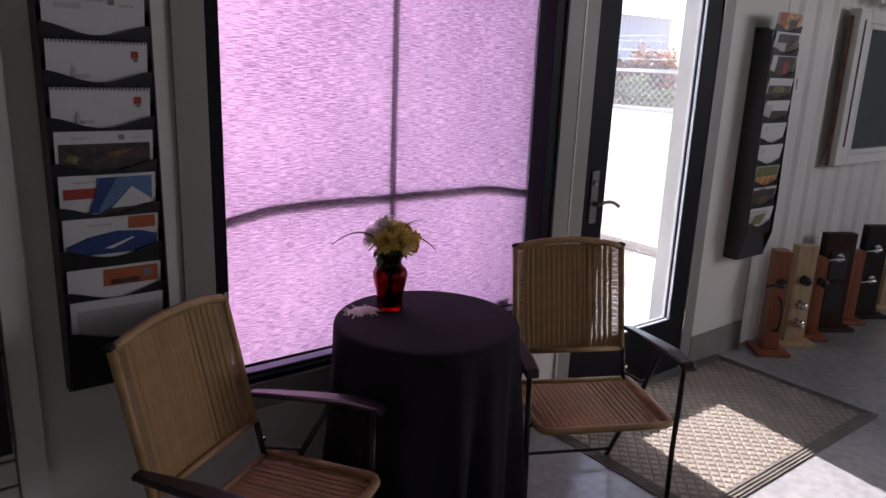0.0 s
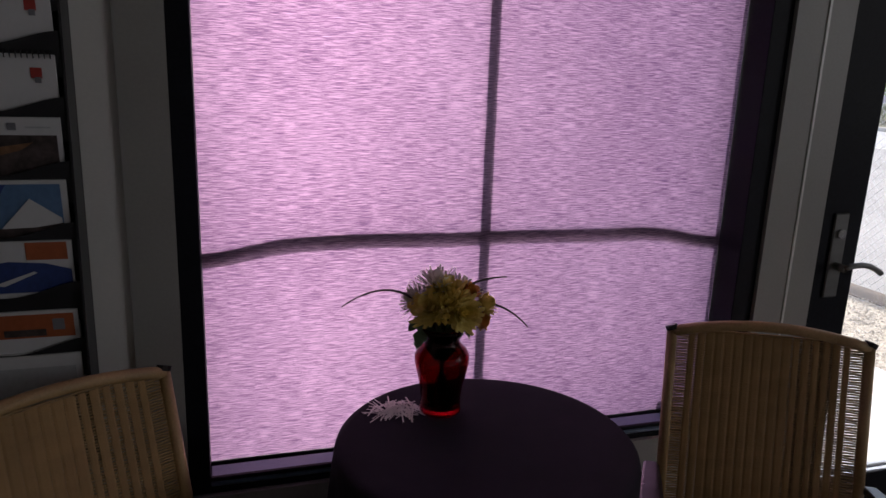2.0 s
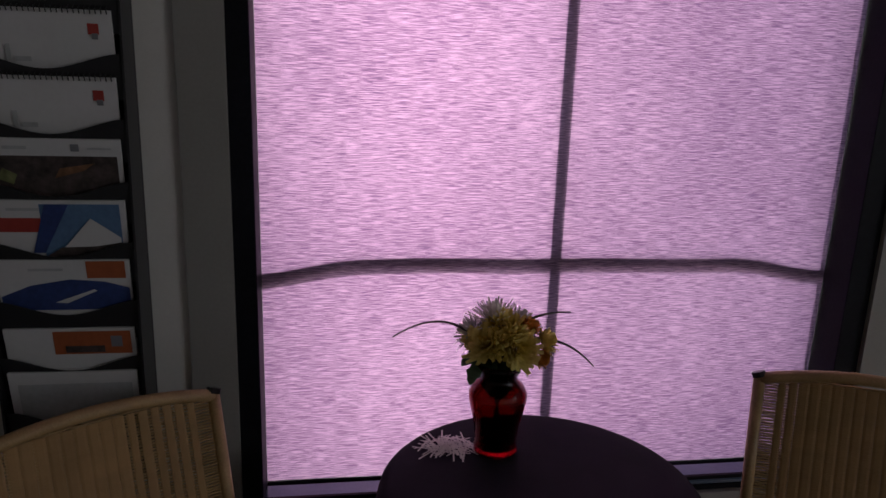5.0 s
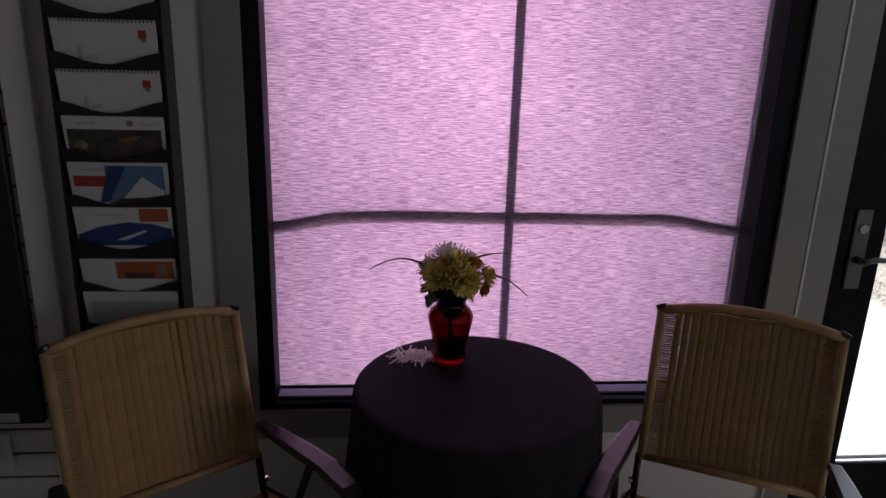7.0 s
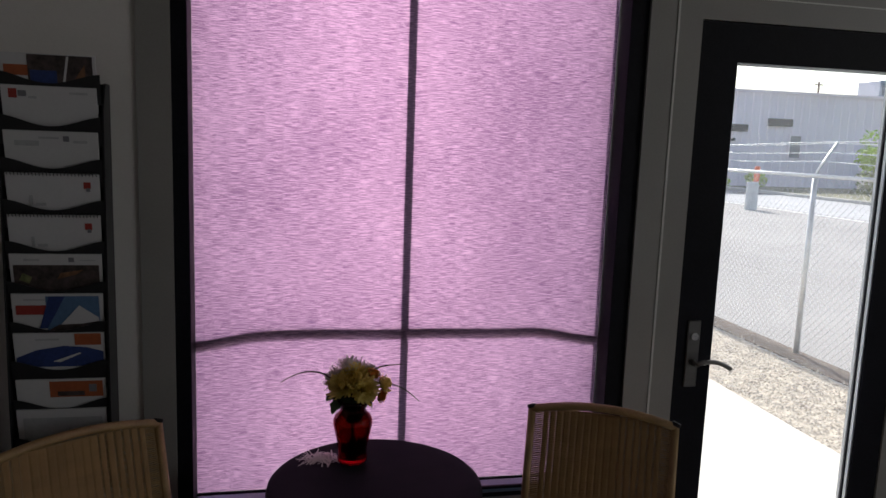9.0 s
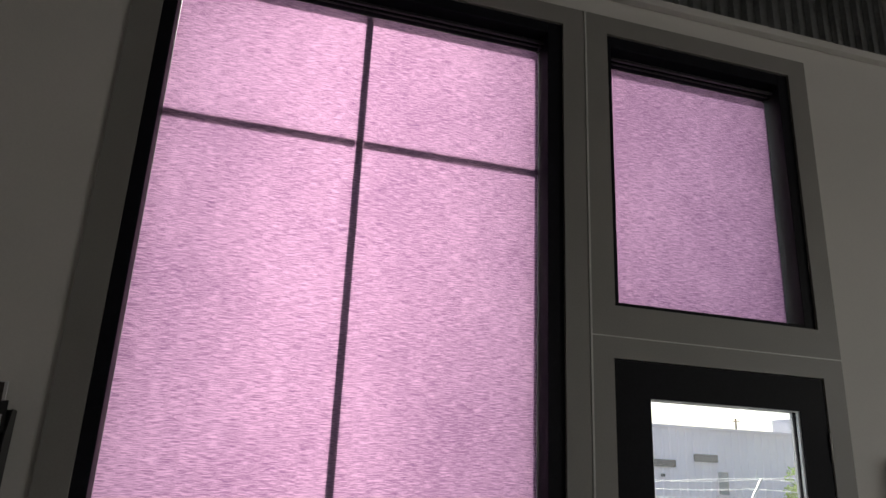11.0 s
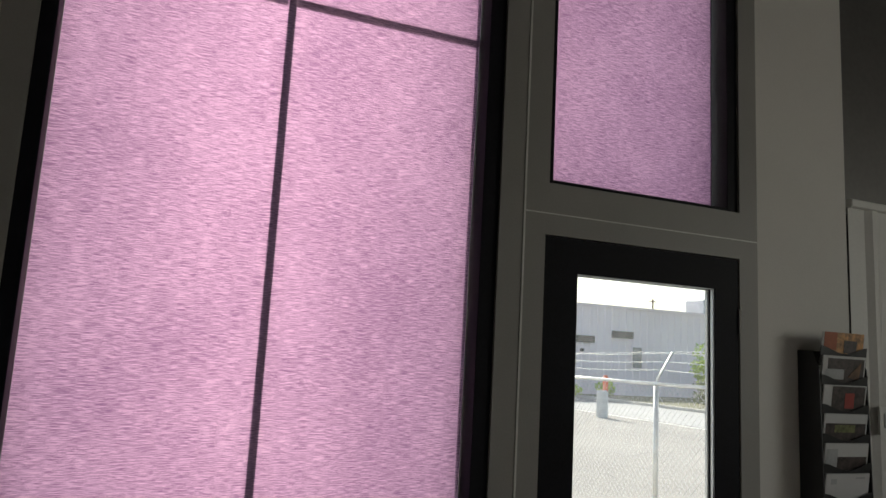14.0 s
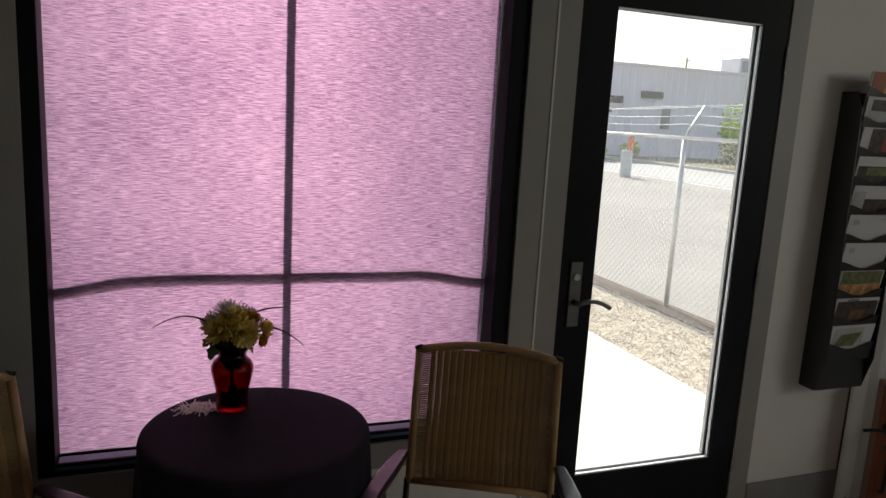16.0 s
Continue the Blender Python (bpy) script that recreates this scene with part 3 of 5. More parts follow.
gp = part("pane", boxes((1.056, 1.667, -0.066, -0.060, 0.304, 1.978)), M["door_pane"], door, "slightly hazy door glass")
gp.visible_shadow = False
part("threshold", boxes((0.915, 1.789, -0.11, OUT, 0.0, 0.010), bevel=0.002), M["sill"], door, "dark metal threshold")
for hz in (0.28, 1.05, 1.86):
    part("hinge", tube(bmesh.new(), [(1.788, -0.100, hz - 0.05), (1.788, -0.100, hz + 0.05)], 0.0042, 10), M["chrome"], door, "steel hinge")
hp = part("handle_plate", boxes((0.955, 1.003, -0.102, -0.0945, 0.885, 1.120), bevel=0.003), M["steel"], door, "satin steel handle plate")
bm = tube(bmesh.new(), [(0.979, -0.100, 0.975), (0.979, -0.135, 0.975)], 0.011, 12)
tube(bm, arc((0.979, -0.135, 0.975), (1.02, -0.142, 0.992), (1.06, -0.140, 0.979), 8) + arc((1.06, -0.140, 0.979), (1.085, -0.139, 0.970), (1.105, -0.137, 0.957), 5)[1:], 0.008, 10)
part("lever", bm, M["steel"], door, "curved steel lever", smooth=True)
part("cylinder", tube(bmesh.new(), [(0.979, -0.101, 1.065), (0.979, -0.109, 1.065)], 0.013, 14), M["chrome"], door, "lock cylinder")

# ---- slatwall with its display board ----
sw = thing("wall_slatwall", "off-white slatwall panel with horizontal grooves", "slatwall", kind="structure")
part("backing", boxes((-3.19, -1.262, WY - 0.005, WY - 0.001, 0.10, 3.06)), M["groove_shade"], sw, "dark backing standing in for the shade in the grooves")
z = 0.10
while z < 3.0:
    part("slat", boxes((-3.19, -1.262, WY - 0.018, WY - 0.006, z + 0.004, z + 0.072), bevel=0.003), M["slat"], sw)
    z += 0.076
solid("trim_slatwall_post", boxes((-1.258, -1.19, WY - 0.03, WY - 0.001, 0.0, 3.1), bevel=0.003), M["wall"], "white upright edge trim of the slatwall", kind="structure")
SF = WY - 0.020
db = thing("display_board", "black display board with grey sample plates hung on slatwall", "display board", pose(-1.590, SF - 0.013, 0.514))
part("board", boxes((-0.42, 0.322, -0.012, 0.012, 0.0, 1.95), bevel=0.002), M["board"], db, "black board")
part("plate", boxes((-0.40, 0.245, -0.022, -0.0125, 0.335, 0.455), bevel=0.003), M["plate"], db, "grey sample plate")
part("plate", boxes((-0.40, 0.262, -0.022, -0.0125, 0.875, 1.06), bevel=0.003), M["plate"], db, "grey sample plate")
part("knob", boxes((0.035, 0.068, -0.05, -0.0225, 0.385, 0.445), bevel=0.008), M["rack"], db, "black pull on the plate")
part("peg", tube(bmesh.new(), [(0.215, -0.022, 0.905), (0.215, -0.03, 0.905)], 0.008, 10), M["rack"], db)
part("latch", boxes((-0.30, 0.06, -0.03, -0.0125, 0.07, 0.19), bevel=0.005), M["rack"], db, "black latch sample")
part("label_strip", boxes((0.125, 0.262, -0.016, -0.0125, 0.008, 0.034)), M["paper"], db, "white label strip")
part("label_mark", boxes((0.185, 0.203, -0.0175, -0.0162, 0.013, 0.030)), M["grey_ink"], db)
op = thing("wall_outlet", "white double wall outlet below the display board", "outlet", pose(-1.410, SF - 0.003, 0.416))
part("cover", boxes((-0.036, 0.036, -0.004, 0.003, -0.058, 0.058), bevel=0.002), M["vinyl"], op)
for dz in (-0.022, 0.022):
    part("socket", boxes((-0.016, 0.016, -0.007, -0.0042, dz - 0.014, dz + 0.014), bevel=0.002), M["paper"], op)


# ---- brochure racks ----
def quad_bars(parent, rows, y):
    """Printed fields on a sheet: (material, x0, x1, z0, z1)."""
    for k, (mt, x0, x1, z0, z1) in enumerate(rows):
        part("print_field", boxes((x0, x1, y - 0.0006 * (k + 1), y - 0.0006 * k - 0.0002, z0, z1)), M[mt], parent)


def poly_field(parent, mt, pts, y):
    bm = bmesh.new()
    f = [bm.verts.new((x, y, z)) for x, z in pts]
    g = [bm.verts.new((x, y - 0.0005, z)) for x, z in pts]
    bm.faces.new(f)
    bm.faces.new(g[::-1])
    for k in range(len(pts)):
        bm.faces.new((f[k], f[(k + 1) % len(pts)], g[(k + 1) % len(pts)], g[k]))
    part("print_field", bm, M[mt], parent)


def pocket_front(w, h, dip):
    """A pocket's front lip whose top edge dips in a wave."""
    bm = bmesh.new()
    n = 16
    lo, hi = [], []
    for k in range(n + 1):
        u = k / n
        x = -w / 2 + w * u
        zt = h - dip * (0.5 - 0.5 * math.cos(2 * math.pi * u)) ** 0.8
        lo.append((bm.verts.new((x, 0.0, 0)), bm.verts.new((x, 0.003, 0))))
        hi.append((bm.verts.new((x, -0.010, zt)), bm.verts.new((x, -0.007, zt))))
    for k in range(n):
        for j in (0, 1):
            bm.faces.new((lo[k][j], lo[k + 1][j], hi[k + 1][j], hi[k][j]))
        bm.faces.new((hi[k][0], hi[k + 1][0], hi[k + 1][1], hi[k][1]))
    return bm


RW, PITCH, FIRST = 0.262, 0.1115, 0.128


def rack(at, label, n=10, d=0.0, foot=0.0):
    e = thing("brochure_rack", label, "brochure rack", at, group="brochure racks")
    part("back_panel", boxes((-RW / 2, RW / 2, -0.012, 0.0, foot, 1.19), bevel=0.002), M["rack"], e)
    for sx in (-1, 1):
        bm = bmesh.new()
        x0, x1 = sorted((sx * RW / 2, sx * (RW / 2 - 0.004)))
        prof = [(-0.012, foot), (-0.052, foot), (-0.088, 0.13), (-0.090, 0.30), (-0.074, 1.12), (-0.045, 1.19), (-0.012, 1.19)]
        prof = [(y - d if y < -0.02 else y, z) for y, z in prof]
        A = [bm.verts.new((x0, y, z)) for y, z in prof]
        B = [bm.verts.new((x1, y, z)) for y, z in prof]
        bm.faces.new(A)
        bm.faces.new(B[::-1])
        for k in range(len(prof)):
            bm.faces.new((A[k], A[(k + 1) % len(prof)], B[(k + 1) % len(prof)], B[k]))
        part("side_panel", bm, M["rack"], e)
    for k in range(n):
        yk = -0.072 - d
        part("pocket", pocket_front(RW - 0.012, 0.078, 0.028), M["rack"], e, m=pose(0, yk, FIRST + PITCH * k))
        part("pocket_floor", boxes((-RW / 2 + 0.005, RW / 2 - 0.005, yk + 0.004, -0.013, FIRST + PITCH * k, FIRST + 0.003 + PITCH * k)), M["rack"], e)
    part("front_panel", boxes((-RW / 2 + 0.005, RW / 2 - 0.005, -0.058 - d, -0.054 - d, foot + 0.002, FIRST - 0.002)), M["rack"], e)
    return e


def brochure(rack_at, k, design, category="brochure", label="", w=0.232, h=0.142, dx=0.0, lean=0.0, thick=0.006, lift=0.0):
    """A stack of leaflets standing in pocket k, leaning back a little."""
    yk = -0.0625
    h += 0.008
    b = thing("brochure", label, category, rack_at @ pose(dx, yk, FIRST + 0.004 + PITCH * k + lift, 8.0, lean, 0))
    part("paper", boxes((-w / 2, w / 2, 0.0, thick, 0.0, h), bevel=0.0008), M["paper"], b)
    depth = -0.0004
    for row in design:
        if row[0] == "poly":
            poly_field(b, row[1], [(x, z + 0.008) for x, z in row[2]], row[3])
        else:
            depth += 0.0007
            quad_bars(b, [(row[0], row[1], row[2], row[3] + 0.008, row[4] + 0.008)], -depth)
    return b


RING = mesh_of(tube(bmesh.new(), [(0, -0.002, -0.006), (0, -0.004, 0.003), (0, 0.004, 0.006), (0, 0.008, 0.002)], 0.0011, 4), "binding_ring", M["rack"])


def spiral(parent, w, h):
    for k in range(26):
        ob = new("binding_ring", RING)
        ob.parent = parent
        ob.matrix_basis = pose(-w / 2 + 0.006 + k * (w - 0.012) / 25, 0, h)


LEFT = pose(-0.992, WY, 0.620)
rack(LEFT, "black plastic wall rack filled with white and orange brochures", foot=0.035)
brochure(LEFT, 0, [("pale_ink", -0.1, 0.105, 0.04, 0.125)], label="thick stack of plain white leaflets in the rack", h=0.150, thick=0.022)
brochure(LEFT, 1, [("orange_ink", -0.03, 0.108, 0.07, 0.118), ("grey_ink", 0.072, 0.092, 0.085, 0.108), ("photo", -0.01, 0.06, 0.074, 0.088)], label="white brochure with an orange band in the rack", h=0.124)
brochure(LEFT, 1, [("orange_ink", 0.035, 0.108, 0.118, 0.145), ("pale_ink", -0.06, 0.0, 0.132, 0.137)], label="white leaflet with a red-orange corner", h=0.148, lift=0.004).matrix_basis = LEFT @ pose(0, -0.0535, FIRST + 0.004 + PITCH + 0.010, 8)
brochure(LEFT, 2, [("poly", "blue_ink", [(-0.112, 0.015), (0.112, 0.015), (0.112, 0.090), (0.07, 0.103), (0.01, 0.108), (-0.06, 0.096), (-0.112, 0.074)], -0.0008), ("orange_ink", 0.04, 0.108, 0.110, 0.144), ("pale_ink", -0.06, 0.0, 0.125, 0.130), ("poly", "paper", [(-0.02, 0.062), (0.05, 0.088), (0.055, 0.085), (0.0, 0.060)], -0.0018)], label="white brochure with orange corner and dark blue picture", h=0.146)
brochure(LEFT, 3, [("sky_ink", -0.03, 0.106, 0.03, 0.138), ("red_ink", -0.106, -0.03, 0.085, 0.112), ("poly", "blue_ink", [(-0.05, 0.045), (-0.03, 0.045), (0.02, 0.138), (-0.02, 0.138)], -0.0022), ("poly", "paper", [(0.0, 0.05), (0.055, 0.112), (0.104, 0.075), (0.104, 0.05)], -0.0030), ("poly", "photo", [(-0.04, 0.03), (0.106, 0.03), (0.106, 0.066), (0.06, 0.058), (0.0, 0.056)], -0.0038), ("pale_ink", -0.085, -0.03, 0.126, 0.131)], label="brochure with a white house against blue sky", h=0.145)
brochure(LEFT, 4, [("photo", -0.108, 0.108, 0.0, 0.112), ("poly", "brown_ink", [(0.0, 0.072), (0.05, 0.086), (0.07, 0.100), (0.01, 0.090)], -0.0022), ("poly", "leafphoto", [(-0.095, 0.07), (-0.07, 0.06), (-0.062, 0.078), (-0.085, 0.090)], -0.0022), ("grey_ink", 0.032, 0.046, 0.121, 0.134), ("pale_ink", -0.08, -0.04, 0.124, 0.130), ("pale_ink", 0.06, 0.10, 0.125, 0.128)], label="white headed brochure with a dark photograph", h=0.143)
for k in (5, 6):
    b = brochure(LEFT, k, [("red_ink", 0.076, 0.094, 0.098, 0.116), ("grey_ink", 0.082, 0.092, 0.090, 0.100), ("pale_ink", -0.06, -0.052, 0.05, 0.078), ("pale_ink", -0.045, -0.02, 0.05, 0.058)], label="white spiral-bound booklet with a small red mark", category="booklet", h=0.138)
    spiral(b, 0.232, 0.146)
brochure(LEFT, 7, [("pale_ink", -0.09, -0.03, 0.098, 0.112), ("grey_ink", 0.03, 0.045, 0.112, 0.126), ("pale_ink", -0.03, 0.02, 0.118, 0.123), ("pale_ink", 0.055, 0.09, 0.108, 0.115)], label="white leaflet with a grey printed bar", h=0.138)
brochure(LEFT, 8, [("red_ink", -0.098, -0.078, 0.110, 0.134), ("grey_ink", -0.075, -0.055, 0.115, 0.130), ("pale_ink", -0.05, -0.03, 0.110, 0.116), ("pale_ink", 0.05, 0.095, 0.124, 0.130)], label="white leaflet with a red printed mark", h=0.143)
brochure(LEFT, 9, [("orange_ink", -0.108, -0.05, 0.085, 0.112), ("photo", -0.05, 0.108, 0.03, 0.14), ("blue_ink", -0.045, 0.02, 0.055, 0.10), ("poly", "paper", [(0.03, 0.05), (0.036, 0.05), (0.052, 0.138), (0.046, 0.138)], -0.003), ("poly", "brown_ink", [(0.05, 0.06), (0.09, 0.05), (0.09, 0.12)], -0.003)], label="glossy photo brochure fanned in the top pocket", h=0.142, lift=-0.028)

RIGHT = pose(2.224, WY, 0.580)
rack(RIGHT, "black plastic wall rack filled with photo brochures", 10, 0.028)
RIGHT_FRONT = RIGHT @ pose(0, -0.028, 0)
brochure(RIGHT_FRONT, 0, [("pale_ink", -0.1, 0.06, 0.06, 0.13), ("poly", "leafphoto", [(-0.09, 0.05), (0.02, 0.05), (0.05, 0.11), (-0.06, 0.10)], -0.002)], label="pale leaflet with a faded photograph", h=0.14)
brochure(RIGHT_FRONT, 1, [("photo", -0.108, 0.108, 0.02, 0.128), ("brown_ink", -0.03, 0.05, 0.05, 0.09), ("grey_ink", -0.06, 0.0, 0.128, 0.138)], label="dark photo brochure in the rack", h=0.14)
brochure(RIGHT_FRONT, 2, [("leafphoto", -0.108, 0.108, 0.085, 0.138), ("amber", -0.108, 0.108, 0.02, 0.085)], label="amber and green photo brochure", h=0.14)
brochure(RIGHT_FRONT, 3, [("pale_ink", -0.09, -0.06, 0.10, 0.12)], label="plain white leaflet in the rack", h=0.14)
brochure(RIGHT_FRONT, 4, [("pale_ink", -0.09, -0.06, 0.10, 0.12), ("pale_ink", 0.04, 0.09, 0.12, 0.126)], label="plain white leaflet in the rack", h=0.14)
brochure(RIGHT_FRONT, 5, [("photo", -0.05, 0.108, 0.02, 0.09), ("pale_ink", -0.108, -0.05, 0.05, 0.12)], label="white brochure with a dark photo corner", h=0.142)
brochure(RIGHT_FRONT, 6, [("photo", -0.108, 0.108, 0.02, 0.105), ("leafphoto", -0.06, 0.05, 0.07, 0.10)], label="white headed brochure with a dark photograph", h=0.142)
brochure(RIGHT_FRONT, 7, [("photo", -0.07, 0.108, 0.0, 0.136), ("red_ink", 0.0, 0.05, 0.05, 0.11)], label="dark brochure with a red figure", h=0.14)
brochure(RIGHT_FRONT, 8, [("photo", -0.09, 0.108, 0.01, 0.132), ("pale_ink", -0.10, 0.0, 0.05, 0.09), ("poly", "brown_ink", [(0.02, 0.06), (0.08, 0.05), (0.09, 0.12)], -0.003)], label="black and white photo brochure", h=0.142)
brochure(RIGHT_FRONT, 9, [("amber", -0.108, 0.108, 0.02, 0.15), ("orange_ink", -0.108, -0.04, 0.08, 0.15), ("photo", 0.0, 0.07, 0.07, 0.12)], label="amber toned photo brochure in the top pocket", h=0.150, lift=-0.028)


# ---- table with its cloth, vase and flowers ----
TX, TY, TR, TZ = -0.132, -0.402, 0.290, 0.757
tb = thing("round_table", "small round table hidden under a dark cloth", "table", pose(TX, TY, 0))
bm = bmesh.new()
lathe(bm, [(0.001, TZ - 0.028), (TR - 0.012, TZ - 0.028), (TR - 0.006, TZ - 0.024), (TR - 0.006, TZ - 0.009), (TR - 0.012, TZ - 0.005), (0.001, TZ - 0.005)], 40)
part("tabletop", bm, M["walnut"], tb)
part("pedestal", tube(bmesh.new(), [(0, 0, 0.03), (0, 0, TZ - 0.029)], 0.03, 14), M["tube"], tb)
part("foot_plate", tube(bmesh.new(), [(0, 0, 0.0), (0, 0, 0.03)], 0.19, 28), M["tube"], tb)


def tablecloth():
    bm = bmesh.new()
    n = 240
    rings = []
    prof = [(0.02, 0.0), (0.10, 0.0), (0.18, 0.0), (0.24, 0.0), (0.276, -0.0005), (0.287, -0.003), (0.293, -0.009), (0.296, -0.02)]
    for r, dz in prof:
        rings.append([(r, TZ + dz) for _ in range(n)])
    for j in range(1, 25):
        f = j / 24
        row = []
        for k in range(n):
            a = 2 * math.pi * k / n
            fold = (math.sin(13 * a + 0.7 + 0.5 * math.sin(3 * a)) + 0.6 * math.sin(21 * a + 2.0 + 0.8 * f) * (1 - 0.4 * f) + 0.4 * math.sin(5 * a))
            row.append((0.296 + 0.030 * f + 0.028 * fold * f ** 0.5 * min(1, 0.3 + f) , TZ - 0.02 - f * (TZ - 0.035) + 0.006 * f * math.sin(7 * a)))
        rings.append(row)
    vs = [[bm.verts.new((r * math.cos(2 * math.pi * k / n), r * math.sin(2 * math.pi * k / n), z)) for k, (r, z) in enumerate(row)] for row in rings]
    for a, b in zip(vs, vs[1:]):
        for k in range(n):
            bm.faces.new((a[k], a[(k + 1) % n], b[(k + 1) % n], b[k]))
    bm.faces.new(vs[0])
    return bm


solid("tablecloth", tablecloth(), M["cloth"], "dark plum tablecloth hanging in folds over the round table", "tablecloth", smooth=True, m=pose(TX, TY, 0))

VX, VY, VZ = -0.187, -0.268, TZ + 0.001
vz = thing("glass_vase", "ruby red glass vase holding flowers on the table", "vase", pose(VX, VY, VZ))
bm = bmesh.new()
outer = [(0.001, 0.0), (0.035, 0.0), (0.041, 0.005), (0.0405, 0.014), (0.039, 0.03), (0.0425, 0.06), (0.049, 0.09), (0.0535, 0.112), (0.0535, 0.126), (0.047, 0.140), (0.036, 0.151), (0.033, 0.160), (0.036, 0.172), (0.045, 0.186)]
inner = [(r - 0.0035, z) for r, z in outer[::-1][:-3]] + [(0.034, 0.014), (0.001, 0.012)]
outer = [(r * 1.06 if r > 0.01 else r, z) for r, z in outer]
lathe(bm, outer + inner, 40)
part("vase_body", bm, M["vase"], vz, "ruby red glass body", smooth=True)
bm = bmesh.new()
lathe(bm, [(0.0420, 0.1865), (0.0480, 0.1865), (0.0495, 0.1880), (0.0480, 0.1895), (0.0430, 0.1890), (0.0420, 0.1865)], 40)
part("rim", bm, M["vase"], vz, "rolled glass rim", smooth=True)

bq = thing("flower_bouquet", "cream and yellow chrysanthemum bouquet in the red vase", "flowers", pose(VX, VY, VZ))
rng = random.Random(7)


def bloom(bm, c, axis, radius, layers, count, width, curl):
    """A chrysanthemum head: rings of narrow curling petals."""
    axis = Vector(axis).normalized()
    q = axis.to_track_quat("Z", "Y")
    for L in range(layers):
        f = L / max(1, layers - 1)
        tilt = radians(8 + 84 * f)
        n = int(count * (0.45 + 0.55 * f))
        ln = radius * (0.62 + 0.38 * f)
        for k in range(n):
            a = 2 * math.pi * (k + 0.5 * (L % 2) + rng.uniform(-0.2, 0.2)) / n
            d = Vector((math.sin(tilt) * math.cos(a), math.sin(tilt) * math.sin(a), math.cos(tilt)))
            s = Vector((-math.sin(a), math.cos(a), 0))
            l2 = ln * rng.uniform(0.82, 1.12)
            up = Vector((0, 0, 1))
            p0 = d * 0.004
            p1 = d * l2 * 0.55 + s * width * rng.uniform(-0.3, 0.3)
            p2 = d * l2 + up * curl * l2
            w = width * rng.uniform(0.8, 1.2)
            pts = [p0 - s * w * 0.3, p0 + s * w * 0.3, p1 + s * w * 0.5, p2 + s * w * 0.22, p2 - s * w * 0.22, p1 - s * w * 0.5]
            v = [bm.verts.new(Vector(c) + q @ p) for p in pts]
            bm.faces.new((v[0], v[1], v[2], v[5]))
            bm.faces.new((v[5], v[2], v[3], v[4]))


def flat_leaf(pts, w):
    bm = bmesh.new()
    pts = [Vector(p) for p in pts]
    L, R = [], []
    for k, p in enumerate(pts):
        f = k / (len(pts) - 1)
        d = (pts[min(k + 1, len(pts) - 1)] - pts[max(k - 1, 0)]).normalized()
        s = d.cross(Vector((0.2, 1, 0.3))).normalized() * w * math.sin(math.pi * min(0.97, 0.08 + 0.9 * f)) * (1.0 + 0.18 * (-1) ** k)
        L.append(bm.verts.new(p + s))
        R.append(bm.verts.new(p - s))
    for k in range(len(pts) - 1):
        bm.faces.new((L[k], L[k + 1], R[k + 1], R[k]))
    return bm


HEADS = [("petal_white", (-0.012, 0.012, 0.262), (-0.15, 0.1, 1.0), 0.052, 0.0075), ("petal_yellow", (-0.030, -0.022, 0.232), (-0.5, -0.6, 0.55), 0.047, 0.0085),
         ("petal_yellow", (0.016, -0.028, 0.226), (0.25, -0.9, 0.35), 0.047, 0.0085), ("petal_yellow", (0.002, -0.014, 0.250), (0.05, -0.45, 0.9), 0.046, 0.0085),
         ("petal_white", (-0.045, 0.018, 0.238), (-0.9, 0.3, 0.4), 0.042, 0.0075), ("petal_white", (0.03, 0.02, 0.245), (0.55, 0.5, 0.6), 0.045, 0.0075),
         ("petal_yellow", (0.066, -0.006, 0.228), (0.85, -0.2, 0.4), 0.033, 0.008), ("petal_orange", (0.040, -0.010, 0.258), (0.5, -0.3, 0.8), 0.022, 0.009),
         ("petal_orange", (0.060, -0.014, 0.204), (0.8, -0.4, -0.1), 0.024, 0.009), ("petal_yellow", (0.0, 0.03, 0.225), (0, 0.9, 0.3), 0.042, 0.008)]
for mt, c, ax, r, w in HEADS:
    bm = bmesh.new()
    c = (c[0] * 1.15 + 0.004, c[1] * 1.15, 0.235 + (c[2] - 0.235) * 1.1)
    if mt == "petal_white":
        bloom(bm, c, ax, r * 1.12, 6, 28, w, 0.10)
    else:
        bloom(bm, c, ax, r * 0.98, 6, 17 if r > 0.035 else 12, w * 1.75, 0.32)
    part("flower_head", bm, M[mt], bq, {"petal_white": "cream white flower head", "petal_yellow": "pale yellow flower head", "petal_orange": "small orange flower head"}[mt])
bm = bmesh.new()
for k in range(15):
    a = 2 * math.pi * k / 15 + 0.4 * math.sin(k * 2.3)
    x, y = (0.022 if k % 2 else 0.012) * math.cos(a), 0.022 * math.sin(a)
    tube(bm, [(-x * 0.9, -y * 0.9, 0.016), (x * 0.3, y * 0.3, 0.12), (x * 0.9, y * 0.9, 0.18), (x * 1.3, y * 1.3, 0.215)], 0.0034, 6)
part("stems", bm, M["stem"], bq, "dark green stems", smooth=True)
for k in range(12):
    a = 2 * math.pi * k / 12
    x, y = math.cos(a), math.sin(a)
    part("leaf", flat_leaf(arc((0.012 * x, 0.012 * y, 0.112 + 0.01 * (k % 3)), (0.026 * x, 0.026 * y, 0.16), (0.040 * x, 0.040 * y, 0.205), 6), 0.013), M["stem"], bq, "dark green leaf")


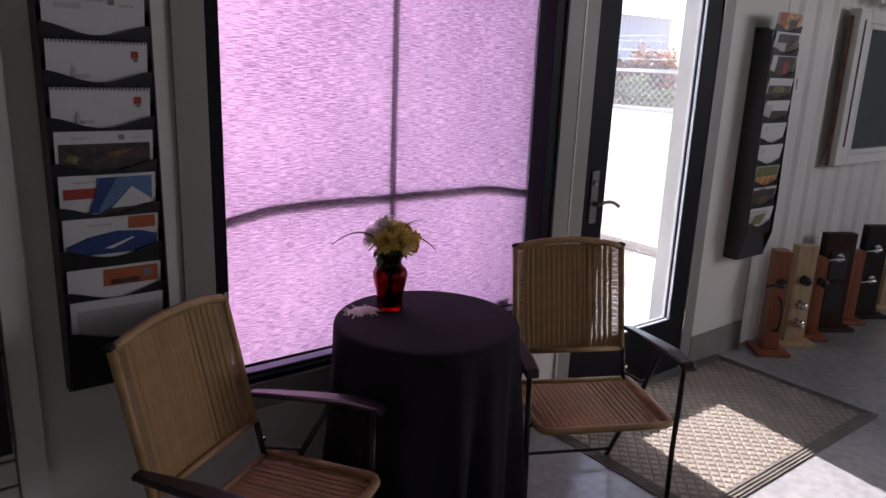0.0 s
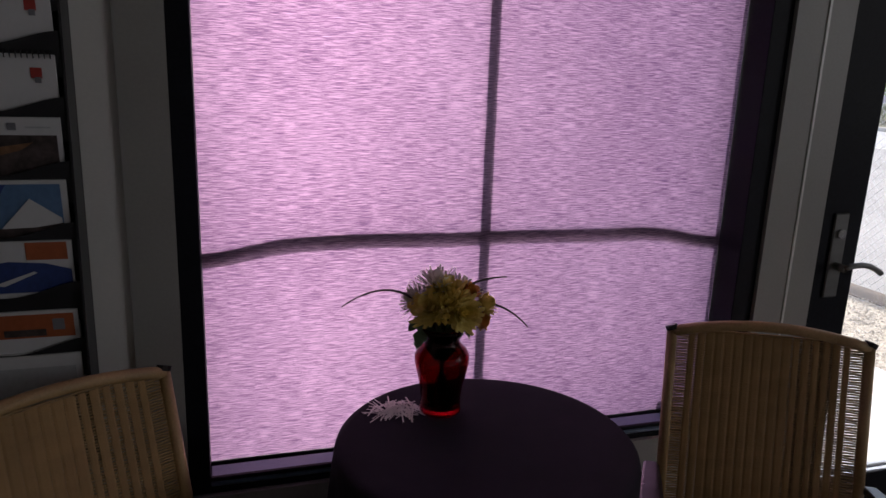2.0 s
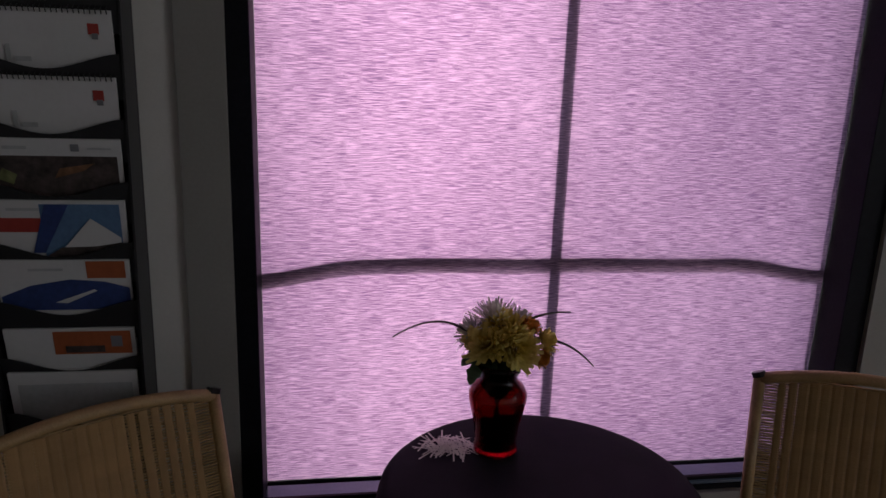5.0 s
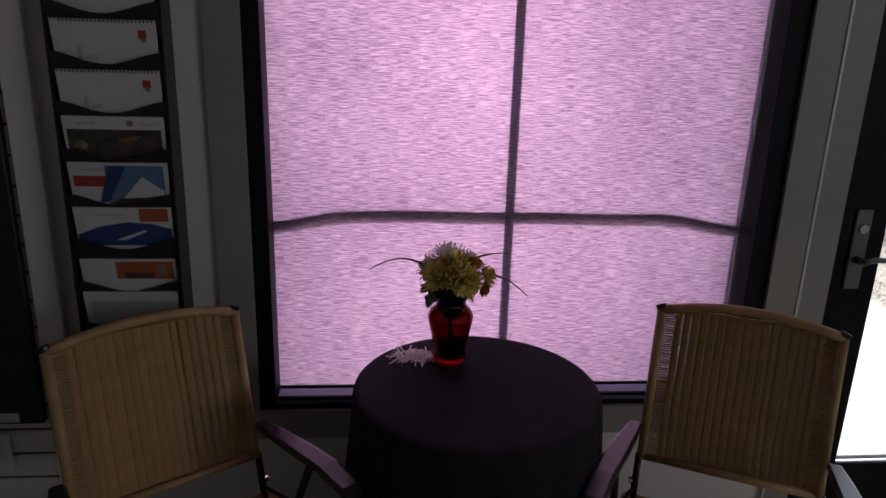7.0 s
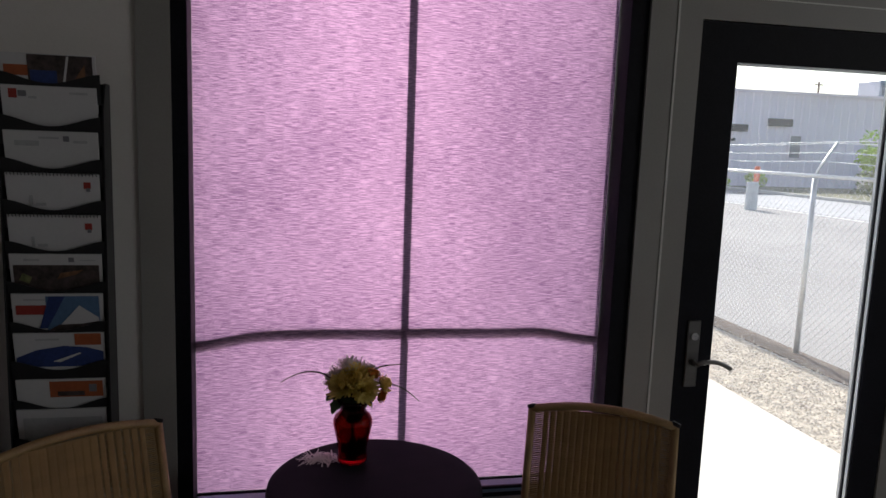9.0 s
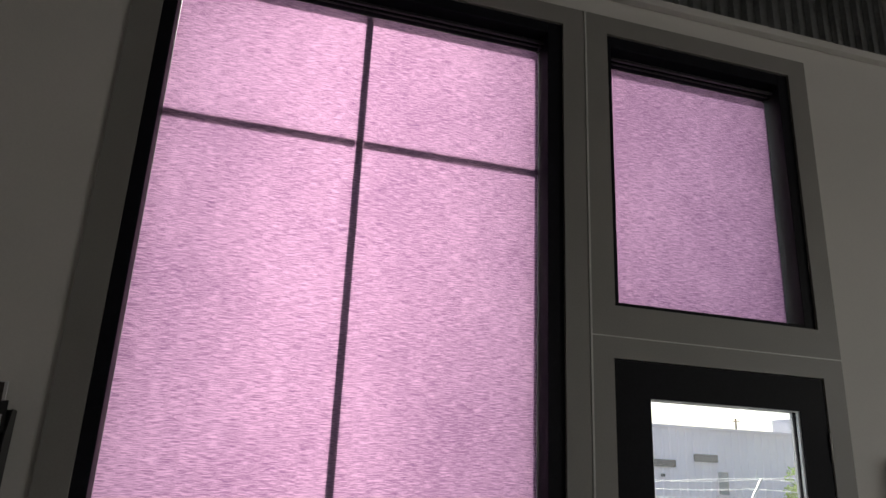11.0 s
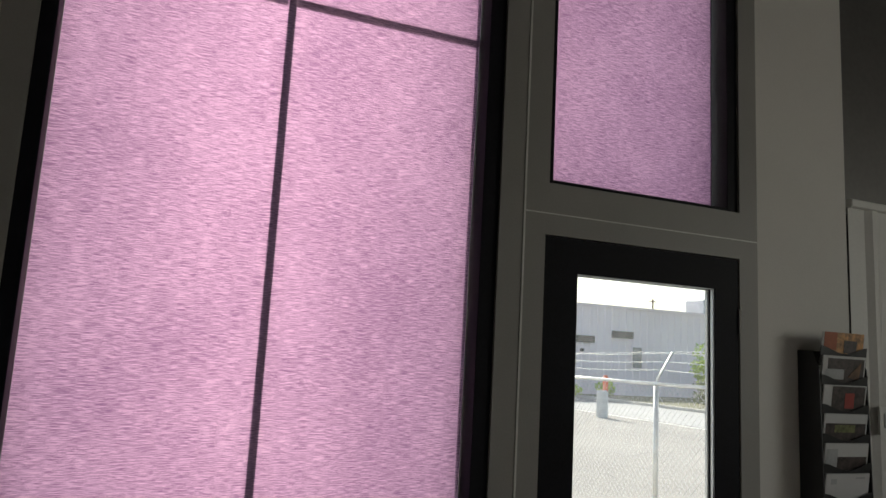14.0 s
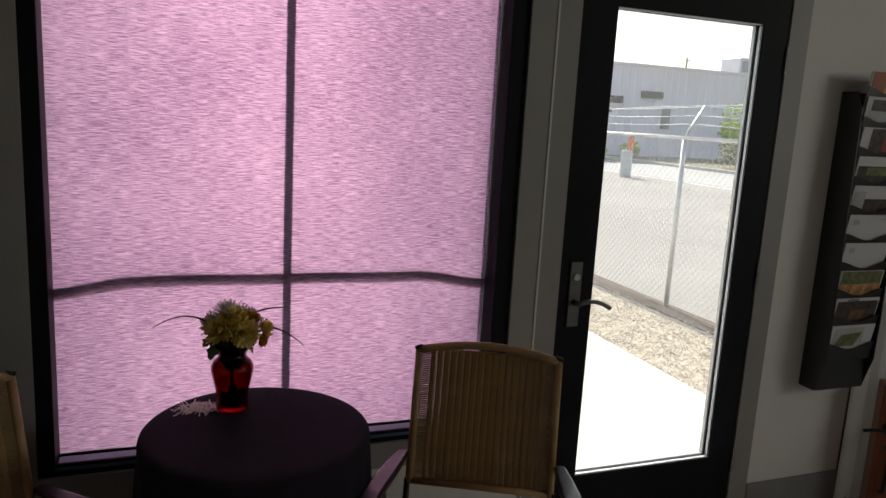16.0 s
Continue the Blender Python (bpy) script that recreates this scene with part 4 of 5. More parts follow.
part("leaf", flat_leaf(arc((-0.03, -0.01, 0.20), (-0.06, -0.02, 0.215), (-0.078, -0.02, 0.19), 7), 0.016), M["stem"], bq, "dark green leaf")
part("leaf", flat_leaf(arc((-0.035, -0.01, 0.195), (-0.056, -0.02, 0.18), (-0.060, -0.02, 0.150), 7), 0.015), M["stem"], bq, "dark green leaf")
part("leaf", flat_leaf(arc((0.03, -0.01, 0.20), (0.05, -0.015, 0.185), (0.053, -0.015, 0.160), 6), 0.006), M["stem"], bq, "dark green leaf")
part("leaf", flat_leaf(arc((-0.04, 0.0, 0.195), (-0.052, -0.005, 0.175), (-0.052, -0.005, 0.148), 6), 0.005), M["stem"], bq, "dark green leaf")
for p0, p1, p2 in (((-0.04, 0.0, 0.225), (-0.105, 0.01, 0.305), (-0.205, 0.02, 0.235)), ((0.035, 0.0, 0.262), (0.075, 0.005, 0.287), (0.142, 0.02, 0.279)), ((0.06, 0.0, 0.230), (0.13, 0.01, 0.238), (0.196, 0.015, 0.166))):
    part("grass_blade", tube(bmesh.new(), arc(p0, p1, p2, 14), 0.0016, 5, radii=[0.0036 - 0.0022 * k / 14 for k in range(15)]), M["bear"], bq, "thin dark arching blade")

bm = bmesh.new()
for k in range(80):
    a, r = rng.uniform(0, 2 * math.pi), 0.036 * rng.random() ** 0.7
    c = Vector((r * math.cos(a) * 1.15, r * math.sin(a) * 0.8, 0.0))
    h = rng.uniform(0.001, 0.014) * (1 - r / 0.055)
    b2, ln = rng.uniform(0, 2 * math.pi), rng.uniform(0.012, 0.030)
    d = Vector((math.cos(b2), math.sin(b2), 0))
    s = Vector((-d.y, d.x, 0)) * 0.0013
    p = [c - d * ln + Vector((0, 0, 0.0012)), c + Vector((0, 0, 0.0012 + h)), c + d * ln + Vector((0, 0, 0.0012 + h * 0.4))]
    row = [(bm.verts.new(q - s), bm.verts.new(q + s)) for q in p]
    for u, v in zip(row, row[1:]):
        bm.faces.new((u[0], u[1], v[1], v[0]))
solid("fallen_petals", bm, M["petal_white"], "small heap of fallen white petals on the tablecloth", "petals", kind="stuff", m=pose(-0.280, -0.252, TZ + 0.0008) @ Matrix.Diagonal((1.2, 1.2, 1.2, 1)))


# ---- folding wicker chairs ----
def weave(width, length, pitch, bow):
    """Cords across, passing over and under upright bands: in the local xz plane, bowed to +y."""
    bm = bmesh.new()
    period = 0.034
    n = int(length / pitch)
    for j in range(n):
        z = (j + 0.5) * pitch
        pts = []
        steps = int(width / (period / 2))
        for k in range(steps + 1):
            x = -width / 2 + width * k / steps
            wv = 0.0008 * (1 if k % 2 else -1)
            pts.append(Vector((x + 0.0008 * math.sin(j * 2.1 + k), bow * (1 - (2 * x / width) ** 2) + wv, z + 0.0006 * math.sin(j * 1.7 + k * 2.3))))
        tube(bm, pts, 0.0025, 4, caps=False)
    return bm


def bands(width, length, bow, parent, m):
    """Upright wrapped bands in front of the cords, each a part of its own; the edges stay open."""
    inner = width - 0.05
    n = int(inner / 0.0195)
    for k in range(n):
        x = -inner / 2 + (k + 0.5) * inner / n
        y = bow * (1 - (2 * x / width) ** 2) - 0.0032
        half = 0.0097 if -0.13 < x < 0.05 else 0.0074 + 0.001 * math.sin(k * 2.7)
        bm = bmesh.new()
        rows = [[bm.verts.new((x + dx, y + dy, z)) for dx, dy in ((-half, 0.0006), (-half * 0.5, -0.0004), (half * 0.5, -0.0004), (half, 0.0006))] for z in (0.002, length - 0.004)]
        for q in range(4):
            bm.faces.new((rows[0][q], rows[0][(q + 1) % 4], rows[1][(q + 1) % 4], rows[1][q]))
        for row in rows:
            bm.faces.new(row)
        part("band", bm, M["band"], parent, m=m)


def folding_chair(at, label):
    """Origin on the floor under the seat; the front is towards -y."""
    c = thing("folding_chair", label, "chair", at, group="chairs by the table")
    # back: base at (y 0.215, z 0.545), leaning to (0.305, 0.935)
    lean = math.degrees(math.atan2(0.090, 0.390))
    BL, BW = 0.400, 0.405
    mb = pose(0, 0.212, 0.540, -lean)
    half = BW / 2
    # wrapped hoop: two sides, a bowed head and a foot rail
    head = arc((-half, 0, BL - 0.006), (0, 0, BL + 0.05), (half, 0, BL - 0.006), 12)
    bm = tube(bmesh.new(), head, 0.0125, 10)
    part("back_head_rail", bm, M["wicker"], c, "cord-wrapped top rail", smooth=True, m=mb)
    for sx in (-1, 1):
        bm = tube(bmesh.new(), [(sx * half, 0, -0.005), (sx * half, 0, BL - 0.004)], 0.0115, 10)
        part("back_side_rail", bm, M["wicker"], c, "cord-wrapped side rail", smooth=True, m=mb)
        bm = tube(bmesh.new(), [(sx * half, 0, BL - 0.002), (sx * (half + 0.004), 0, BL + 0.008)], 0.0135, 10)
        part("rail_cap", bm, M["tube"], c, "dark rail cap", m=mb)
        # dark upright going down to the seat hinge
        part("back_upright", tube(bmesh.new(), [(sx * (half + 0.006), 0.212, 0.545), (sx * (half + 0.006), 0.196, 0.475), (sx * (half + 0.006), 0.178, 0.405)], 0.009, 10), M["tube"], c, smooth=True)
    part("back_foot_rail", tube(bmesh.new(), [(-half, 0, 0.0), (half, 0, 0.0)], 0.010, 10), M["wicker"], c, smooth=True, m=mb)
    part("back_weave", weave(BW - 0.016, BL + 0.006, 0.0057, 0.014), M["wicker"], c, "woven tan cord panel", smooth=True, m=mb)
    bands(BW - 0.016, BL + 0.004, 0.014, c, mb)
    # seat: rounded hoop, front edge at y -0.19, hung between the rails
    sh, y0, y1, zz = 0.226, -0.185, 0.185, 0.425
    loop = [(-sh, y1, zz)] + [(-sh, y0 + 0.05, zz + 0.004)] + arc((-sh, y0 + 0.05, zz + 0.004), (-sh, y0, zz + 0.004), (-sh + 0.05, y0, zz + 0.004), 5)[1:] + arc((sh - 0.05, y0, zz + 0.004), (sh, y0, zz + 0.004), (sh, y0 + 0.05, zz + 0.004), 5) + [(sh, y1, zz)]
    part("seat_hoop", tube(bmesh.new(), loop, 0.0125, 10), M["wicker"], c, "cord-wrapped seat hoop", smooth=True)
    part("seat_back_rail", tube(bmesh.new(), [(-sh, y1, zz), (sh, y1, zz)], 0.010, 10), M["wicker"], c, smooth=True)
    ms = pose(0, y0 + 0.008, zz - 0.002, -90)
    part("seat_weave", weave(2 * sh - 0.012, 0.362, 0.0056, 0.006), M["wicker"], c, "woven tan cord seat", smooth=True, m=ms)
    bands(2 * sh - 0.012, 0.360, 0.006, c, ms)
    for sx in (-1, 1):
        ax = sx * 0.262
        # flat curved arm
        bm = bmesh.new()
        line = [(-0.172, 0.622), (-0.155, 0.634), (-0.06, 0.640), (0.05, 0.634), (0.15, 0.626), (0.232, 0.618)]
        sec = []
        for k, (y, z) in enumerate(line):
            w = (0.020, 0.025, 0.027, 0.026, 0.022, 0.016)[k]
            sec.append([bm.verts.new((ax - sx * 0.11 * max(0.0, y + 0.10) + dx, y, z + dz)) for dx, dz in ((-w, -0.006), (-w, 0.004), (-w * 0.7, 0.008), (w * 0.7, 0.008), (w, 0.004), (w, -0.006))])
        for p, q in zip(sec, sec[1:]):
            for k in range(6):
                bm.faces.new((p[k], p[(k + 1) % 6], q[(k + 1) % 6], q[k]))
        bm.faces.new(sec[0])
        bm.faces.new(sec[-1])
        part("arm", bm, M["armwood"], c, "dark lacquered flat arm")
        part("leg", tube(bmesh.new(), [(ax, -0.140, 0.627), (ax - sx * 0.008, -0.143, 0.30), (ax - sx * 0.012, -0.160, 0.0)], 0.009, 10), M["tube"], c, smooth=True)
        part("leg", tube(bmesh.new(), [(ax - sx * 0.024, -0.02, 0.632), (ax - sx * 0.018, 0.12, 0.36), (ax - sx * 0.018, 0.33, 0.0)], 0.009, 10), M["tube"], c, smooth=True)
        part("seat_bracket", tube(bmesh.new(), [(sx * (sh + 0.008), -0.12, zz - 0.004), (ax, -0.127, zz - 0.012)], 0.006, 8), M["tube"], c)
        part("folding_link", tube(bmesh.new(), [(sx * (half + 0.008), 0.190, 0.45), (ax - sx * 0.016, 0.075, 0.45)], 0.0055, 8), M["tube"], c)
        part("hinge_bolt", tube(bmesh.new(), [(sx * (half + 0.004), 0.196, 0.47), (sx * (half + 0.022), 0.196, 0.47)], 0.009, 8), M["chrome"], c, "bright bolt head")
    part("rear_stretcher", tube(bmesh.new(), [(-0.24, 0.30, 0.05), (0.24, 0.30, 0.05)], 0.007, 8), M["tube"], c)
    return c


chair = folding_chair(pose(0.3985, -0.646, 0, 0, 0, -27.0) @ Matrix.Diagonal((1.02, 1, 0.975, 1)), "tan woven cord folding chair with dark flat arms")
copy_thing(chair, pose(-0.740, -0.598, 0, 0, 0, 33.0) @ Matrix.Diagonal((1.02, 1, 0.975, 1)))


# ---- door mat ----
def door_mat():
    """A slab with a ribbed border round a field of small raised diamonds."""
    x0, x1, y0, y1 = -0.725, 0.725, -0.4325, 0.4325
    e = thing("doormat", "brown-grey rubber doormat with embossed diamonds before the door", "doormat", pose(1.425, -0.5325, 0))
    part("slab", boxes((x0, x1, y0, y1, 0.0, 0.006), bevel=0.002), M["matbody"], e)
    for k in range(3):
        q = 0.012 + 0.017 * k
        for r in ((x0 + q, x1 - q, y0 + q, y0 + q + 0.009), (x0 + q, x1 - q, y1 - q - 0.009, y1 - q), (x0 + q, x0 + q + 0.009, y0 + q + 0.0092, y1 - q - 0.0092), (x1 - q - 0.009, x1 - q, y0 + q + 0.0092, y1 - q - 0.0092)):
            part("border_rib", boxes((*r, 0.0061, 0.0100), bevel=0.0015), M["matbody"], e)
    c, h = 0.0275, 0.0255
    ring4 = ((1, 0), (0, 1), (-1, 0), (0, -1))

    def diamond(bm, cx, cy):
        lo = [bm.verts.new((cx + dx * h, cy + dy * h, 0.0062)) for dx, dy in ring4]
        hi = [bm.verts.new((cx + dx * h * 0.62, cy + dy * h * 0.62, 0.0100)) for dx, dy in ring4]
        bm.faces.new(hi)
        for k in range(4):
            bm.faces.new((lo[k], lo[(k + 1) % 4], hi[(k + 1) % 4], hi[k]))
        return bm

    one = mesh_of(diamond(bmesh.new(), 0, 0), "diamond", M["matpale"])
    rest = bmesh.new()
    ny, nx = int((y1 - y0 - 0.14) / c), int((x1 - x0 - 0.14) / c)
    for j in range(ny + 1):
        for i in range(nx + 1):
            if (i + j) % 2:
                continue
            cx, cy = x0 + 0.07 + i * c, y0 + 0.07 + j * c
            if -0.42 < cx < 0.28 and cy < 0.12:
                ob = new("diamond", one)
                ob.parent = e
                ob.matrix_basis = pose(cx, cy, 0)
            else:
                diamond(rest, cx, cy)
    tagged(part("diamond_field", rest, M["matpale"], e), kind="stuff")
    return e


door_mat()


# ---- hardware samples standing along the ribbed wall ----
def sample_block(x, y, w, d, h, turn, wood, label, fittings):
    e = thing("hardware_sample", label, "door sample", pose(x, y, 0, 0, 0, turn), group="hardware samples on the floor")
    part("post", boxes((-w / 2, w / 2, -d / 2, d / 2, 0.022, h), bevel=0.003), M[wood], e)
    part("foot", boxes((-w / 2 - 0.05, w / 2 + 0.05, -d / 2 - 0.06, d / 2 + 0.04, 0.0, 0.0215), bevel=0.003), M[wood], e)
    for kind, z, mt in fittings:
        f = -d / 2
        if kind == "lever":
            bm = tube(bmesh.new(), [(0, f - 0.0005, z), (0, f - 0.05, z)], 0.010, 8)
            tube(bm, arc((0, f - 0.05, z), (-0.05, f - 0.06, z + 0.012), (-0.105, f - 0.05, z - 0.008), 7), 0.0075, 8)
            part("lever", bm, M[mt], e, smooth=True)
            part("rose", tube(bmesh.new(), [(0, f - 0.001, z), (0, f - 0.010, z)], 0.028, 18), M[mt], e)
        elif kind == "knob":
            bm = bmesh.new()
            lathe(bm, [(0.001, 0.055), (0.018, 0.054), (0.026, 0.045), (0.026, 0.036), (0.014, 0.026), (0.011, 0.012), (0.026, 0.008), (0.028, 0.001)], 18)
            part("knob", bm, M[mt], e, smooth=True, m=pose(0, f, z, 90))
        elif kind == "pull":
            bm = tube(bmesh.new(), [(0, f - 0.001, z + 0.1), (0, f - 0.045, z + 0.085)] + arc((0, f - 0.045, z + 0.085), (0, f - 0.075, z), (0, f - 0.045, z - 0.085), 8)[1:] + [(0, f - 0.001, z - 0.1)], 0.0075, 8)
            part("pull_handle", bm, M[mt], e, smooth=True)
        elif kind == "plate":
            part("lock_plate", boxes((-w * 0.28, w * 0.28, f - 0.007, f - 0.0005, z - 0.09, z + 0.09), bevel=0.003), M[mt], e)
    return e


sample_block(2.47, -0.225, 0.085, 0.10, 0.60, -40, "cherry", "cherry wood post with dark lever and pull handle", [("lever", 0.42, "rack"), ("pull", 0.24, "rack")])
sample_block(2.72, -0.235, 0.12, 0.07, 0.60, -35, "maple", "pale maple post with bronze and chrome door knobs", [("knob", 0.40, "rack"), ("knob", 0.25, "chrome"), ("knob", 0.14, "chrome")])
sample_block(2.93, -0.235, 0.06, 0.10, 0.50, -38, "cherry", "narrow cherry wood post with a dark knob", [("knob", 0.36, "rack")])
sample_block(3.16, -0.225, 0.20, 0.06, 0.62, -32, "walnut", "dark walnut block with steel lock plates", [("plate", 0.42, "rack"), ("plate", 0.2, "rack"), ("lever", 0.47, "chrome")])
sample_block(3.42, -0.235, 0.08, 0.08, 0.48, -36, "cherry", "short cherry wood post", [])
sample_block(3.64, -0.245, 0.16, 0.06, 0.62, -30, "blackwood", "black wooden block with chrome levers", [("lever", 0.47, "chrome"), ("lever", 0.26, "chrome")])
sample_block(3.98, -0.245, 0.10, 0.08, 0.40, -36, "maple", "short pale wooden post", [("knob", 0.3, "chrome")])

sw2 = thing("light_switch", "white switch plate on the ribbed wall", "switch", pose(2.56, WY - 0.018, 1.50))
part("cover", boxes((-0.036, 0.036, -0.004, 0.005, -0.058, 0.058), bevel=0.002), M["vinyl"], sw2)
part("rocker", boxes((-0.012, 0.012, -0.009, -0.0042, -0.03, 0.03), bevel=0.002), M["paper"], sw2)

# ---- window sample hung on the ribbed wall, with blind slats above ----
ws = thing("window_sample", "white vinyl window sample hung on the ribbed wall", "window sample", pose(3.47, WY - 0.055, 1.03))
part("frame", ring(-0.44, 0.50, 0.0, 0.90, 0.15, 0.085, 0.06, 0.075, -0.03, 0.03, 0.004), M["vinyl"], ws)
part("sash", ring(-0.289, 0.413, 0.062, 0.823, 0.03, 0.03, 0.03, 0.03, -0.03, 0.03, 0.003), M["vinyl"], ws)
part("pane", boxes((-0.258, 0.382, -0.004, 0.004, 0.093, 0.792)), M["darkglass"], ws, "dark grey-green glass")
part("side_channel", boxes((-0.452, -0.442, 0.004, 0.026, 0.0, 0.86), bevel=0.002), M["brown_ink"], ws, "dark bronze side channel")
part("pull_wand", tube(bmesh.new(), [(-0.37, -0.0345, 0.125), (-0.37, -0.0345, 0.84)], 0.004, 8), M["brown_ink"], ws, "thin dark wand")
part("weep_cap", tube(bmesh.new(), [(-0.37, -0.0305, 0.12), (-0.37, -0.036, 0.12)], 0.007, 10), M["rack"], ws)
vb = thing("blind_sample", "white blind slats hung above the window sample", "blind", pose(3.60, WY - 0.08, 1.97))
part("head_rail", boxes((-0.36, 0.40, -0.03, 0.03, 0.34, 0.38), bevel=0.003), M["vinyl"], vb)
for k in range(9):
    part("slat", boxes((-0.34 + 0.085 * k, -0.285 + 0.085 * k, -0.004, 0.004, 0.0, 0.3395), bevel=0.001), M["vinyl"], vb)


# ---- outdoors ----
GZ = -0.05
gnd = bmesh.new()
v = [gnd.verts.new(p) for p in ((-400, OUT, GZ - 0.03), (900, OUT, GZ - 0.03), (900, 1200, GZ - 0.03), (-400, 1200, GZ - 0.03))]
gnd.faces.new(v)
solid("ground", gnd, M["asphalt"], "sun-bleached asphalt yard reaching to the horizon", kind="structure")
solid("pavement", boxes((-6, 0.85, OUT, 14, GZ - 0.02, GZ), (0.86, 2.82, OUT, 14, GZ - 0.02, GZ), bevel=0.004), M["walkway"], "pale concrete walkway outside the door", kind="structure")
solid("gravel_bed", boxes((2.825, 3.82, OUT, 30, GZ - 0.026, GZ - 0.012)), M["gravel"], "tan gravel strip beside the walkway", "gravel", kind="stuff")


def pebbles():
    r = random.Random(3)
    verts, faces = [], []
    base = [(1, 0, 0), (0.3, 0.95, 0), (-0.8, 0.6, 0), (-0.85, -0.55, 0), (0.25, -0.9, 0), (0.15, 0.1, 0.8), (-0.2, -0.1, 0.75)]
    fs = [(0, 1, 5), (1, 2, 5), (2, 6, 5), (2, 3, 6), (3, 4, 6), (4, 5, 6), (4, 0, 5)]
    for k in range(15000):
        y = OUT + 0.1 + 9.0 * r.random() ** 1.4
        x = 2.84 + 1.11 * r.random()
        if x > 3.82:
            if r.random() < 0.6:
                continue
        s = r.uniform(0.006, 0.017)
        a = r.uniform(0, 6.28)
        i0 = len(verts)
        sx, sz = r.uniform(0.7, 1.2), r.uniform(0.5, 0.9)
        for bx, by, bz in base:
            px, py = bx * s * sx, by * s
            verts.append((x + px * math.cos(a) - py * math.sin(a), y + px * math.sin(a) + py * math.cos(a), GZ - 0.012 - (0.014 if x > 3.82 else 0) + bz * s * sz))
        faces += [tuple(i0 + q for q in f) for f in fs]
    me = bpy.data.meshes.new("pebbles")
    me.from_pydata(verts, [], faces)
    me.materials.append(M["pebble"])
    return me


tagged(new("pebbles", pebbles()), "loose tan and grey pebbles on the gravel strip", "gravel", kind="stuff")

solid("soil_strip", boxes((3.90, 4.18, OUT, 14, GZ - 0.032, GZ - 0.022), bevel=0.003), M["bark"], "dark line along the ground under the fence", kind="structure")

# the street beyond the yard
FAR = 1.25


def far(x, y, z=0.0):
    """A place beyond the fence, set out from the door on the plan's larger outdoor scale."""
    return pose(-0.5 + FAR * (x + 0.5), -2.1 + FAR * (y + 2.1), z) @ Matrix.Scale(FAR, 4)


solid("road", boxes((16.0, 21.9, -75, 28.0, GZ - 0.028, GZ - 0.02)), M["road"], "pale worn street behind the fence", kind="structure")
solid("road_line", boxes((15.62, 15.80, -75, 28.0, GZ - 0.028, GZ - 0.016)), M["paint"], "white painted edge line of the street", kind="structure")
solid("kerb", boxes((21.9, 22.1, -75, 48.0, GZ - 0.03, GZ + 0.12), bevel=0.02), M["kerb"], "concrete kerb on the far side of the street", kind="structure")
solid("verge", boxes((22.1, 75, -75, 33.9, GZ - 0.03, GZ + 0.10)), M["lawn"], "dry grass verge beyond the kerb", kind="structure")

# asphalt cracks in the yard
rng2 = random.Random(12)
bm = bmesh.new()
for k in range(26):
    x, y = rng2.uniform(4.6, 15), rng2.uniform(2, 22)
    a = rng2.uniform(-0.5, 2.2)
    pts = []
    for q in range(8):
        pts.append((x, y))
        a += rng2.uniform(-0.5, 0.5)
        st = rng2.uniform(0.15, 0.4)
        x, y = x + st * math.cos(a), y + st * math.sin(a)
    for (ax_, ay_), (bx_, by_) in zip(pts, pts[1:]):
        d = Vector((bx_ - ax_, by_ - ay_, 0)).normalized()
        s_ = Vector((-d.y, d.x, 0)) * rng2.uniform(0.008, 0.022)
        p = [Vector((ax_, ay_, GZ - 0.027)), Vector((bx_, by_, GZ - 0.027))]
        bm.faces.new([bm.verts.new(w) for w in (p[0] - s_, p[0] + s_, p[1] + s_, p[1] - s_)])
solid("asphalt_cracks", bm, M["bldgdark"], "dark cracks in the yard asphalt", "cracks", kind="stuff")


# ---- chain-link fence ----
FX, RAIL = 4.11, 1.53
fence = thing("chain_link_fence", "galvanised chain-link fence topped with barbed wire", "fence", pose(FX, 0, GZ - 0.03))
for py in (0.83, 3.32, 5.81, 8.30, 10.79):
    part("post", tube(bmesh.new(), [(0, py, 0), (0, py, RAIL - GZ + 0.03 - 0.02)], 0.024, 14), M["galv"], fence, "galvanised fence post", smooth=True)
    part("post_arm", tube(bmesh.new(), [(0, py, RAIL - GZ + 0.03 - 0.02), (0.02, py, RAIL - GZ + 0.03 + 0.05), (0.19, py, RAIL - GZ + 0.03 + 0.30)], 0.013, 10), M["galv"], fence, "slanted barbed wire arm", smooth=True)
part("top_rail", tube(bmesh.new(), [(0, 0.2, RAIL - GZ + 0.03), (0, 10.8, RAIL - GZ + 0.03)], 0.0165, 12), M["galv"], fence, "galvanised top rail", smooth=True)
for f in (0.33, 0.66, 1.0):
    bm = bmesh.new()
    hx, hz = 0.02 + 0.165 * f, RAIL - GZ + 0.03 + 0.05 + 0.245 * f
    pts = []
    yy = 0.2
    while yy < 10.6:
        span = ((yy - 0.83) % 2.49) / 2.49
        pts.append((hx, yy, hz - 0.03 * math.sin(math.pi * span)))
        yy += 0.25
    tube(bm, pts, 0.0030, 5)
    yb = 0.3
    while yb < 7.5:
        span = ((yb - 0.83) % 2.49) / 2.49
        zb = hz - 0.03 * math.sin(math.pi * span)
        tube(bm, [(hx - 0.014, yb, zb - 0.014), (hx + 0.014, yb + 0.008, zb + 0.014)], 0.0022, 4)
        tube(bm, [(hx + 0.014, yb, zb - 0.014), (hx - 0.014, yb + 0.008, zb + 0.014)], 0.0022, 4)
        yb += 0.125
    part("barbed_wire", bm, M["galv"], fence)

